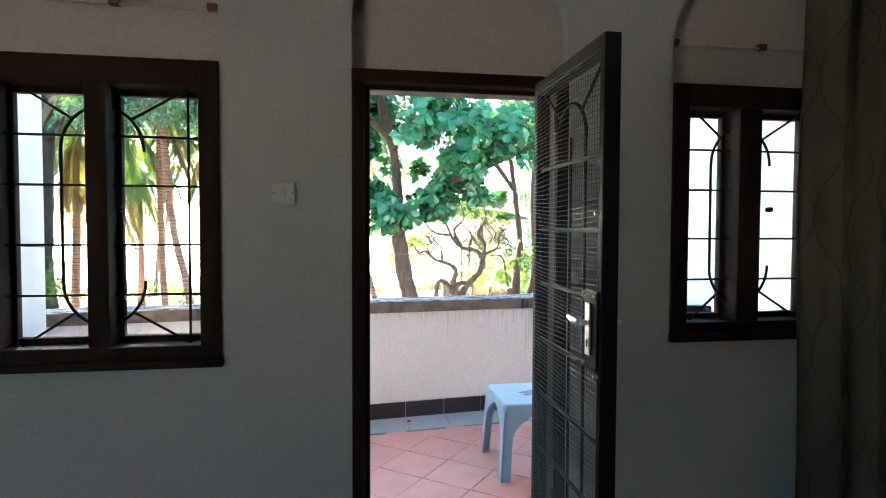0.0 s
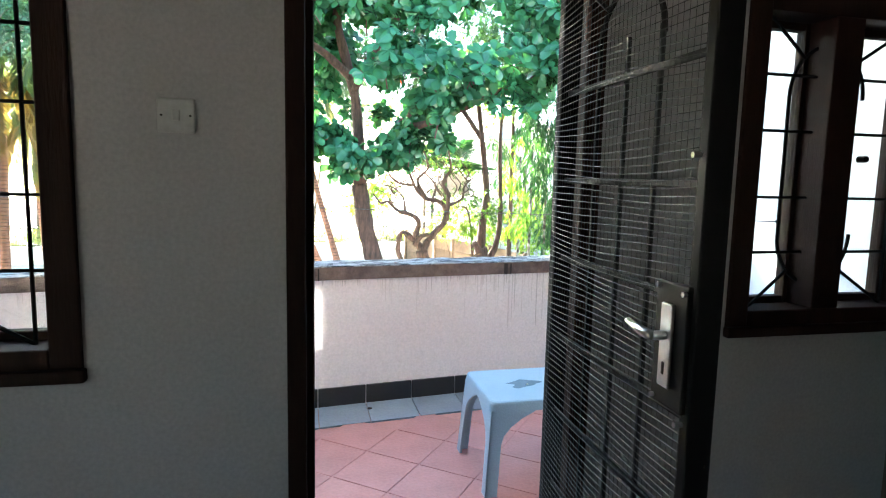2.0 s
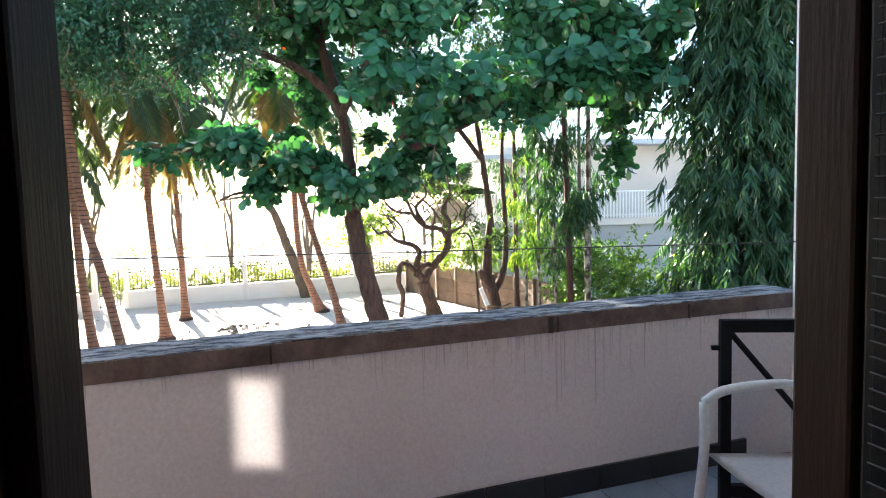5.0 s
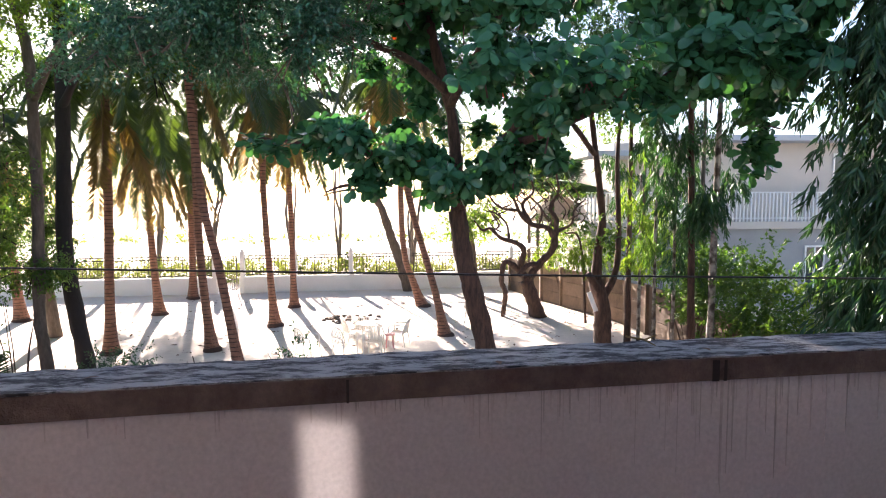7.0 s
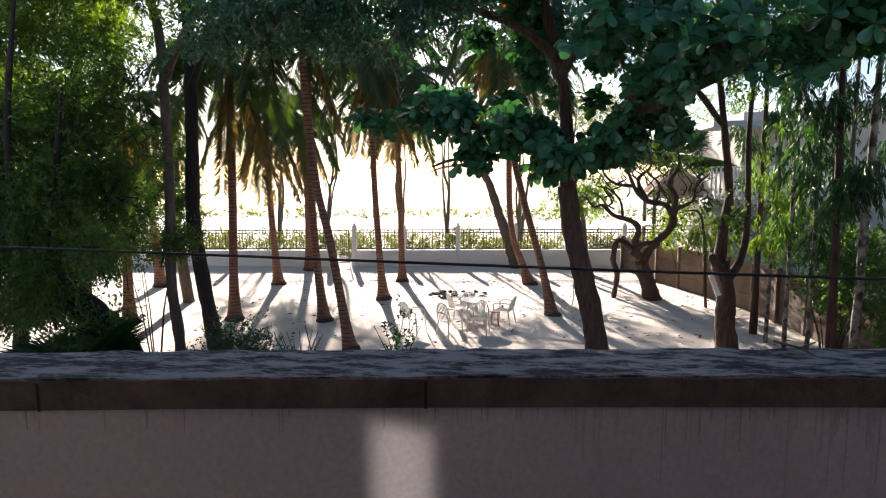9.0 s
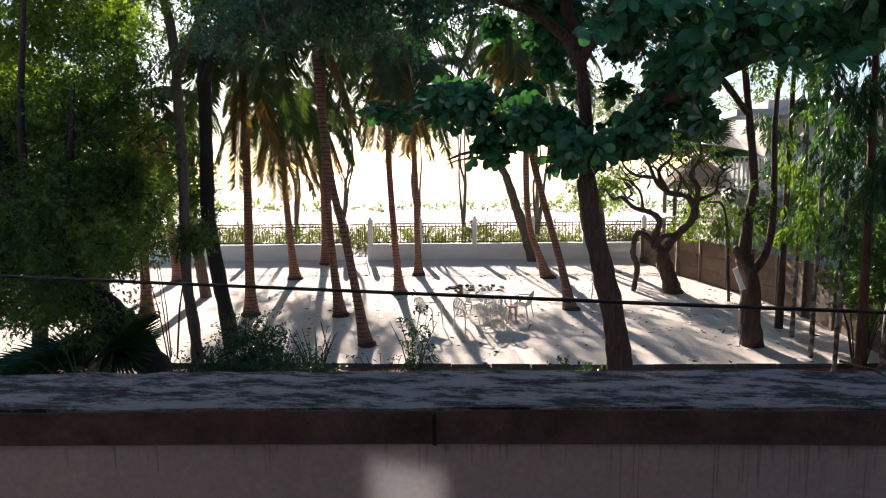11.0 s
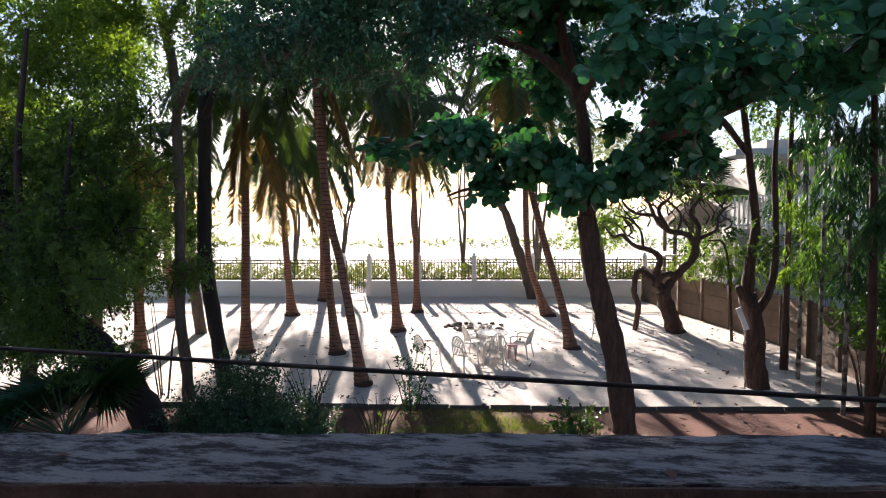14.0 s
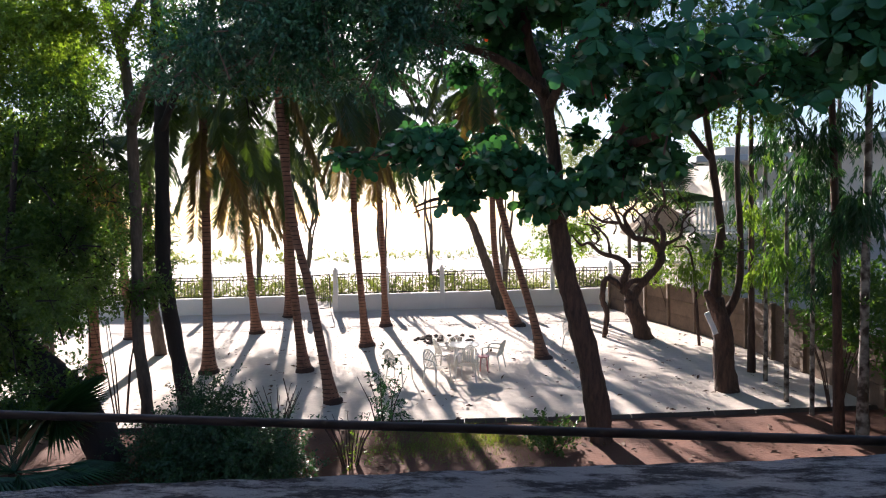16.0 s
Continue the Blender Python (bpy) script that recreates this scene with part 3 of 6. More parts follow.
def bent(z0, z1, off0, off1, xs=XS, jitter=0.0):
    """A solid that follows the parapet's bend between two heights and two distances from its inner face."""
    bm, rings = bmesh.new(), []
    for x in xs:
        j = [random.uniform(-jitter, jitter) for _ in range(4)]
        rings.append([bm.verts.new((x, bow(x) + o + a, z + b)) for o, z, a, b in ((off0, z0, 0, 0), (off0, z1, j[0], j[1]), (off1, z1, j[2], j[3]), (off1, z0, 0, 0))])
    for a, b in zip(rings, rings[1:]):
        for k in range(4):
            bm.faces.new((a[k], a[(k + 1) % 4], b[(k + 1) % 4], b[k]))
    bm.faces.new(rings[0])
    bm.faces.new(rings[-1][::-1])
    return bm


structure(link("wall_parapet", bent(-0.35, COPE - COPE_T, 0.012, PAR_T - 0.012), "parapet"), "off-white painted balcony parapet with drip stains", "parapet")
fine_x = [-2.2 + 0.06 * i for i in range(93)]
structure(link("coping_face", bent(COPE - COPE_T, COPE - 0.006, 0.0, 0.05, fine_x, 0.002), "coping_face"), "stained brown cement edge of the parapet coping", "coping")
structure(link("coping", bent(COPE - COPE_T + 0.004, COPE, 0.006, PAR_T, fine_x, 0.003), "coping"), "weathered grey cement coping with black mould", "coping")
# black drips below the coping and cracks in it
marks = empty("drip_stain")
tagged(marks, "dark drip streaks under the coping", "stain", kind="structure")
for i in range(190):
    x = random.uniform(-1.2, 3.2)
    if random.random() < 0.5:
        x = random.gauss(1.75, 0.45)
    x = min(max(x, -1.9), 3.2)
    length, wide = random.uniform(0.015, 0.09) * (1.4 if 1.2 < x < 2.3 else 0.8) * (3.2 if i % 4 == 0 and 1.0 < x < 2.7 else 1.0), random.uniform(0.0015, 0.0045)
    y = bow(x) + 0.0095
    bm = bmesh.new()
    zt = COPE - COPE_T
    a = [bm.verts.new(p) for p in ((x - wide, y, zt), (x + wide, y + 0.135 * 2 * wide, zt), (x + wide * 0.3, y + 0.0005, zt - length), (x - wide * 0.3, y + 0.0005, zt - length))]
    b = [bm.verts.new(v.co + Vector((0, 0.002, 0))) for v in a]
    bm.faces.new(a), bm.faces.new(b[::-1])
    for k in range(4):
        bm.faces.new((a[k], a[(k + 1) % 4], b[(k + 1) % 4], b[k]))
    part("streak", bm, "streak", marks)
for x, wd in ((0.63, 0.004), (1.84, 0.012), (1.875, 0.005), (-0.35, 0.003), (2.6, 0.003)):
    part("crack", boxed(x - wd, x + wd, bow(x) - 0.0025, bow(x) + 0.02, COPE - COPE_T - 0.002, COPE - 0.012), "crack", marks)

structure(link("floor_slab", boxed(-3.6, 4.2, WB, 6.1, FLOOR - 0.4, FLOOR - 0.012), "grout"), "grouted balcony floor bed", "floor")
structure(link("ceiling_balcony", boxed(-3.75, 3.45, WB + 0.002, 4.72, 2.954, 3.12), "out_wall"), "white painted roof slab over the balcony", "ceiling")
structure(link("wall_balcony_end", boxed(3.25, 3.45, WB, 5.40, -0.35, 2.95), "out_wall"), "white painted end wall of the balcony", "wall")
structure(link("wall_column", boxed(-1.86, -1.33, 4.42, 4.82, -0.35, 2.95, bevel=0.01), "out_wall"), "white painted square balcony column", "column")
structure(link("wall_house_outside", boxed(-3.75, -3.6, WB, 5.0, -0.35, 2.95), "out_wall"), "white painted end wall of the balcony", "wall")


def stool_table():
    """Moulded plastic side table: a top with rounded corners, an apron and four flared channel legs with arches between."""
    s = tagged(empty("side_table", (1.585, 4.215, FLOOR)), "grey-blue moulded plastic side table with a damp stain", "table")
    hx, hy, H, r = 0.242, 0.222, 0.425, 0.035
    out = []
    for cx, cy, a0 in ((hx - r, hy - r, 0), (-hx + r, hy - r, 90), (-hx + r, -hy + r, 180), (hx - r, -hy + r, 270)):
        out += [(cx + r * math.cos(radians(a0 + 15 * k)), cy + r * math.sin(radians(a0 + 15 * k))) for k in range(7)]
    bm, rings = bmesh.new(), []
    for z, g in ((H - 0.045, 0.004), (H - 0.012, 0.0), (H - 0.003, -0.004), (H, -0.012)):
        rings.append([bm.verts.new((x * (1 + g / hx), y * (1 + g / hy), z)) for x, y in out])
    for a, b in zip(rings, rings[1:]):
        for k in range(len(a)):
            bm.faces.new((a[k], a[(k + 1) % len(a)], b[(k + 1) % len(a)], b[k]))
    bm.faces.new(rings[-1])
    bm.faces.new(rings[0][::-1])
    part("tabletop", bm, "blue_plastic", s)
    for sx in (-1, 1):
        for sy in (-1, 1):
            # each leg is an angle of two arched webs
            bm = bmesh.new()
            for axis in (0, 1):
                prof = []
                for k in range(11):
                    t = k / 10
                    z = (H - 0.04) * (1 - t)
                    wide = 0.055 + 0.17 * max(0.0, 1 - t * 2.4) ** 2.2
                    flare = 0.028 * t
                    prof.append((z, wide, flare))
                loops = []
                for z, wide, fl in prof:
                    ox, oy = hx - 0.002 + fl, hy - 0.002 + fl
                    th = 0.012
                    if axis == 0:
                        q = [(ox, oy), (ox - wide, oy), (ox - wide, oy - th), (ox, oy - th)]
                    else:
                        q = [(ox, oy), (ox, oy - wide), (ox - th, oy - wide), (ox - th, oy)]
                    loops.append([bm.verts.new((sx * x, sy * y, z)) for x, y in q])
                for a, b in zip(loops, loops[1:]):
                    for k in range(4):
                        bm.faces.new((a[k], a[(k + 1) % 4], b[(k + 1) % 4], b[k]))
                bm.faces.new(loops[0]), bm.faces.new(loops[-1][::-1])
            part("leg", bm, "blue_plastic", s)
    bm = bmesh.new()
    ring = [bm.verts.new((-0.02 + 0.075 * (1 + 0.28 * math.sin(3 * a + 1) + 0.15 * math.sin(7 * a)) * math.cos(a), -0.01 + 0.05 * (1 + 0.3 * math.sin(2 * a) + 0.14 * math.sin(5 * a)) * math.sin(a), H + 0.0012)) for a in (2 * math.pi * k / 40 for k in range(40))]
    bm.faces.new(ring)
    part("stain", bm, "stain", s, "dark damp stain")
    part("pebble", tubed([(-0.01, -0.03, H + 0.002), (0.0, -0.03, H + 0.006)], [0.002, 0.003], 6), "white_plastic", s)


stool_table()


def washing_line():
    c = tagged(empty("washing_line", (0, 0, 0)), "dark sheathed washing line strung along the balcony", "cable")
    pts = []
    for k in range(61):
        x = -3.6 + 6.85 * k / 60
        pts.append((x, 4.56, 1.282 + 0.0244 * max(0.0, 1.0 - x) - 0.020 * max(0.0, x - 1.0)))
    part("line", tubed(pts, 0.0021, 8), "cable", c, "", True)
    part("hook", tubed([(3.24, 4.56, pts[-1][2]), (3.252, 4.56, pts[-1][2])], 0.009), "steel", c)


washing_line()


def steel_gate():
    g = tagged(empty("steel_gate", (2.52, 5.03, FLOOR), -20), "black painted steel gate frame folded back beside the parapet", "gate")
    part("post", boxed(0, 0.045, -0.02, 0.02, 0.02, 0.835, bevel=0.003), "steel", g)
    part("post", boxed(0.6, 0.645, -0.02, 0.02, 0.02, 0.835, bevel=0.003), "steel", g)
    for z in (0.06, 0.80):
        part("rail", boxed(0.045, 0.6, -0.018, 0.018, z - 0.02, z + 0.035, bevel=0.003), "steel", g)
    part("brace", tubed([(0.05, 0, 0.77), (0.59, 0, 0.1)], 0.014, 6), "steel", g)
    for z in (0.25, 0.70):
        part("lug", boxed(-0.035, 0.0, -0.01, 0.01, z, z + 0.02, bevel=0.002), "steel", g)


steel_gate()


def plastic_chair(name="plastic_chair", mat_name="white_plastic"):
    """Moulded garden armchair: seat, slatted rounded back, arms that run into the front legs."""
    c = empty(name)
    bm, nx, ny = bmesh.new(), 8, 8
    grid = [[bm.verts.new(((i / nx - 0.5) * (0.46 - 0.04 * j / ny), (0.5 - j / ny) * -0.44, 0.41 - 0.015 * math.cos((i / nx - 0.5) * 3) - 0.02 * (j / ny) + 0.012 * (1 - j / ny))) for i in range(nx + 1)] for j in range(ny + 1)]
    for a, b in zip(grid, grid[1:]):
        for i in range(nx):
            bm.faces.new((a[i], a[i + 1], b[i + 1], b[i]))
    bmesh.ops.solidify(bm, geom=bm.faces[:], thickness=0.018)
    part("seat", bm, mat_name, c, "", True)
    back = []
    for k in range(17):
        a = math.pi * k / 16
        back.append((0.215 * math.cos(a), 0.225 + 0.14 * 1.0 * math.sin(a), 0.43 + 0.40 * math.sin(a) ** 0.7))
    part("back_rim", tubed(back, 0.016, 6), mat_name, c, "", True)
    for i in range(-3, 4):
        x = i * 0.052
        top = 0.43 + 0.39 * (1 - (x / 0.225) ** 2) ** 0.4
        part("back_slat", tubed([(x * 0.9, 0.215, 0.40), (x, 0.26, 0.6), (x, 0.225 + 0.125 * (1 - (x / 0.225) ** 2) ** 0.5, top)], [0.014, 0.013, 0.012], 5), mat_name, c)
    for sx in (-1, 1):
        part("arm", tubed(smooth_path([(sx * 0.215, 0.26, 0.63), (sx * 0.265, 0.1, 0.65), (sx * 0.27, -0.12, 0.64), (sx * 0.265, -0.21, 0.60)]), 0.018, 6), mat_name, c, "", True)
        part("leg", tubed(smooth_path([(sx * 0.265, -0.21, 0.60), (sx * 0.25, -0.22, 0.40), (sx * 0.275, -0.255, 0.0)]), [0.02] * 12 + [0.017], 6), mat_name, c, "", True)
        part("leg", tubed([(sx * 0.205, 0.21, 0.43), (sx * 0.235, 0.29, 0.0)], [0.022, 0.016], 6), mat_name, c)
    return c


near_chair = plastic_chair()
near_chair.matrix_world = pose(2.39, 4.43, FLOOR, 0, 0, -95)
tagged(near_chair, "white moulded plastic armchair beside the parapet", "chair")

# ---------------------------------------------------------------- the garden: ground
GROUND = -2.85


def ground_sheet():
    """One sheet out to the horizon, finer and uneven near the house."""
    bm = bmesh.new()
    def line(a, b, n):
        return [a + (b - a) * i / n for i in range(n)]
    xs = [-3000, -400, -90] + line(-40, 30, 140) + [30, 90, 400, 3000]
    ys = [-400, -60] + line(4, 44, 110) + [44, 60, 90, 3000]
    g = []
    for y in ys:
        row = []
        for x in xs:
            z = GROUND
            if -40 < x < 30 and 5 < y < 44:
                z += 0.035 * noise.noise((x * 0.9, y * 0.9, 0)) + 0.03 * noise.noise((x * 2.6, y * 2.6, 3))
            row.append(bm.verts.new((x, y, z)))
        g.append(row)
    for a, b in zip(g, g[1:]):
        for i in range(len(xs) - 1):
            bm.faces.new((a[i], a[i + 1], b[i + 1], b[i]))
    return bm


structure(link("ground", ground_sheet(), "sand", None, "", True), "pale trampled sand with footprints and fallen leaves", "ground")


def patch(name, edge, z, material, label, category):
    bm = bmesh.new()
    bm.faces.new([bm.verts.new((x, y, z)) for x, y in edge])
    r = bmesh.ops.extrude_face_region(bm, geom=bm.faces[:])
    bmesh.ops.translate(bm, verts=[v for v in r["geom"] if isinstance(v, bmesh.types.BMVert)], vec=(0, 0, -0.3))
    return structure(link(name, bm, material), label, category)


patch("ground_soil", [(-30, 3.6), (8.6, 3.6), (8.6, 17.35), (2.5, 16.6), (-2.6, 16.1), (-12, 15.2), (-30, 13.8)], GROUND + 0.06, "soil", "bare reddish soil bed with fallen leaves", "ground")


def kerb():
    k = tagged(empty("kerb", (0, 0, GROUND)), "low dark stone kerb between sand and soil", "kerb", kind="structure")
    pts = [(-12, 15.2), (-2.6, 16.1), (2.5, 16.6), (8.5, 17.34)]
    for (xa, ya), (xb, yb) in zip(pts, pts[1:]):
        n = max(1, round(math.hypot(xb - xa, yb - ya) / 0.9))
        for i in range(n):
            a, b = (i + 0.01) / n, (i + 0.99) / n
            p, q = (xa + (xb - xa) * a, ya + (yb - ya) * a), (xa + (xb - xa) * b, ya + (yb - ya) * b)
            hgt = 0.12 + random.uniform(-0.015, 0.02)
            bm = tubed([(*p, hgt / 2), (*q, hgt / 2)], 0.075, 4)
            part("kerb_stone", bm, "kerb", k)


kerb()

# sea and beach beyond the seawall
structure(link("water", boxed(-2500, 2500, 75, 2900, GROUND - 1.0, GROUND - 0.0 + 0.03), "sea"), "bright sea behind the beach", "sea")


def seawall():
    s = structure(empty("wall_seawall", (0, 0, GROUND)), "low white seawall with an iron railing and posts", "wall")
    def wy(x):
        return 32.35 + 0.1 * (x + 2)
    spans = [(-22, -8.1), (-7.15, 8.5)]
    for a, b in spans:
        bm = bmesh.new()
        v = [bm.verts.new(p) for p in ((a, wy(a), -0.3), (b, wy(b), -0.3), (b, wy(b) + 0.22, -0.3), (a, wy(a) + 0.22, -0.3), (a, wy(a), 0.78), (b, wy(b), 0.78), (b, wy(b) + 0.22, 0.78), (a, wy(a) + 0.22, 0.78))]
        for f in ((0, 1, 2, 3), (4, 5, 6, 7), (0, 1, 5, 4), (1, 2, 6, 5), (2, 3, 7, 6), (3, 0, 4, 7)):
            bm.faces.new([v[i] for i in f])
        part("plinth", bm, "seawall", s)
    px = [-22, -17.6, -12.9, -8.25, -7.0, -4.6, -1.97, 0.8, 3.25, 6.0, 8.4]
    for x in px:
        post = part("post", boxed(x - 0.10, x + 0.10, wy(x) - 0.02, wy(x) + 0.22, -0.2, 1.98, bevel=0.015), "seawall", s)
        part("post_cap", boxed(x - 0.06, x + 0.06, wy(x) + 0.03, wy(x) + 0.17, 1.98, 2.09, bevel=0.03), "seawall", s)
    for a, b in zip(px, px[1:]):
        if a == -8.25:
            continue
        for z in (0.86, 1.62, 1.76):
            part("rail", tubed([(a + 0.1, wy(a) + 0.1, z), (b - 0.1, wy(b) + 0.1, z)], 0.022, 5), "iron", s)
        n = int((b - a - 0.2) / 0.16)
        for i in range(1, n):
            x = a + 0.1 + (b - a - 0.2) * i / n
            part("baluster", tubed([(x, wy(x) + 0.1, 0.80), (x, wy(x) + 0.1, 1.76)], 0.014, 4), "iron", s)
    g = tagged(empty("garden_gate", (-8.12, wy(-8.0) + 0.1, GROUND), 35), "dark iron garden gate standing ajar in the seawall", "gate")
    for x in (0.0, 0.85):
        part("stile", boxed(x, x + 0.05, -0.02, 0.02, 0.08, 1.75, bevel=0.004), "iron", g)
    for z in (0.1, 0.6, 1.7):
        part("rail", boxed(0.05, 0.85, -0.015, 0.015, z, z + 0.04, bevel=0.004), "iron", g)
    for i in range(1, 8):
        part("baluster", tubed([(0.05 + 0.1 * i, 0, 0.12), (0.05 + 0.1 * i, 0, 1.7)], 0.01, 4), "iron", g)


seawall()


def side_wall():
    """Concrete panels between posts along the neighbour's side, stepping with the ground."""
    s = structure(empty("wall_neighbour", (0, 0, GROUND)), "brown concrete panel boundary wall with narrow posts", "wall")
    pts = [(5.7, 31.8), (6.55, 28.7), (7.55, 25.8), (8.3, 23.4), (8.6, 20.5), (8.65, 17.3), (8.65, 13.5), (8.65, 9.0)]
    for (xa, ya), (xb, yb) in zip(pts, pts[1:]):
        n = 2
        for i in range(n):
            a, b = i / n, (i + 1) / n
            p, q = Vector((xa + (xb - xa) * a, ya + (yb - ya) * a, 0)), Vector((xa + (xb - xa) * b, ya + (yb - ya) * b, 0))
            d = (q - p).normalized()
            nrm = Vector((-d.y, d.x, 0))
            hgt = 1.55 + random.uniform(-0.04, 0.04)
            step = nrm * random.uniform(-0.02, 0.02)
            for j in range(3):
                z0, z1 = hgt * j / 3 + 0.006 - (0.2 if j == 0 else 0), hgt * (j + 1) / 3 - 0.006
                bm = bmesh.new()
                v = [bm.verts.new(w + step + Vector((0, 0, z))) for z in (z0, z1) for w in (p + d * 0.06, q - d * 0.06, q - d * 0.06 + nrm * 0.08, p + d * 0.06 + nrm * 0.08)]
                for f in ((0, 1, 2, 3), (4, 5, 6, 7), (0, 1, 5, 4), (1, 2, 6, 5), (2, 3, 7, 6), (3, 0, 4, 7)):
                    bm.faces.new([v[k] for k in f])
                part("panel", bm, "block", s)
            part("post", box(bmesh.new(), p.x - 0.08, p.x + 0.08, p.y - 0.08, p.y + 0.08, -0.2, hgt + 0.05, 0.01), "block", s)


side_wall()


def white_house():
    h = tagged(empty("house", (9.6, 26.5, GROUND)), "cream two-storey house with a white balcony railing behind trees", "house")
    part("wall", boxed(-0.2, 16, 1.6, 10, 0, 6.7), "house", h)
    part("wall", boxed(-1.7, 16, 0.0, 1.6, 0, 3.15), "grey_wall", h, "grey rendered lower wall")
    part("balcony_slab", boxed(-1.9, 16, -0.2, 1.6, 3.15, 3.45, bevel=0.02), "house", h)
    part("roof", boxed(1.6, 16.5, 0.6, 10.5, 6.7, 6.95, bevel=0.03), "roof", h)
    part("awning", boxed(-1.9, 1.4, -0.4, 1.55, 6.0, 6.22, bevel=0.02), "roof", h, "pale blue-grey awning roof")
    for x0, x1, z0, z1 in ((9.4, 10.8, 4.6, 6.2), (7.2, 7.9, 0.4, 2.4), (10.6, 11.6, 1.0, 2.3)):
        y = 1.6 if z0 > 3 else 0.0
        win = part("window", boxed(x0, x1, y - 0.04, y - 0.002, z0, z1, bevel=0.01), "glass_dark", h, "dark window")
        for a, b, c, d in ((x0 - 0.07, x0, z0 - 0.07, z1 + 0.07), (x1, x1 + 0.07, z0 - 0.07, z1 + 0.07), (x0, x1, z1, z1 + 0.07), (x0, x1, z0 - 0.07, z0), ((x0 + x1) / 2 - 0.03, (x0 + x1) / 2 + 0.03, z0, z1)):
            part("frame", boxed(a, b, y - 0.07, y - 0.001, c, d), "house_rail", win)
    rail = part("railing", tube(tubed([(-1.85, -0.12, 4.60), (16, -0.12, 4.60)], 0.03, 6), [(-1.85, -0.12, 3.58), (16, -0.12, 3.58)], 0.025, 6), "house_rail", h, "white painted railing")
    for i in range(119):
        x = -1.82 + i * 0.15
        part("baluster", boxed(x, x + 0.055, -0.14, -0.10, 3.45, 4.60), "house_rail", rail)


white_house()


def thatched_shelter():
    s = tagged(empty("thatched_shelter", (8.7, 34.5, GROUND)), "open shelter with a thatched roof behind the garden wall", "shelter")
    for x in (-1.3, 1.3):
        for y in (-1.1, 1.1):
            part("post", tubed([(x, y, 0), (x, y, 3.4)], 0.09, 8), "grey_bark", s)
    part("tabletop", boxed(-1.8, 1.8, -1.4, 1.4, 1.9, 2.0, bevel=0.02), "house_rail", s, "white deck rail")
    bm = bmesh.new()
    apex = bm.verts.new((0, 0, 4.9))
    ring = [bm.verts.new((1.9 * math.cos(a) * (1 + 0.04 * math.sin(9 * a)), 1.7 * math.sin(a), 3.3 + 0.08 * math.sin(7 * a))) for a in (2 * math.pi * k / 36 for k in range(36))]
    for k in range(36):
        bm.faces.new((ring[k], ring[(k + 1) % 36], apex))
    bm.faces.new(ring[::-1])
    part("thatch_roof", bm, "thatch", s)


thatched_shelter()

# ---------------------------------------------------------------- trees


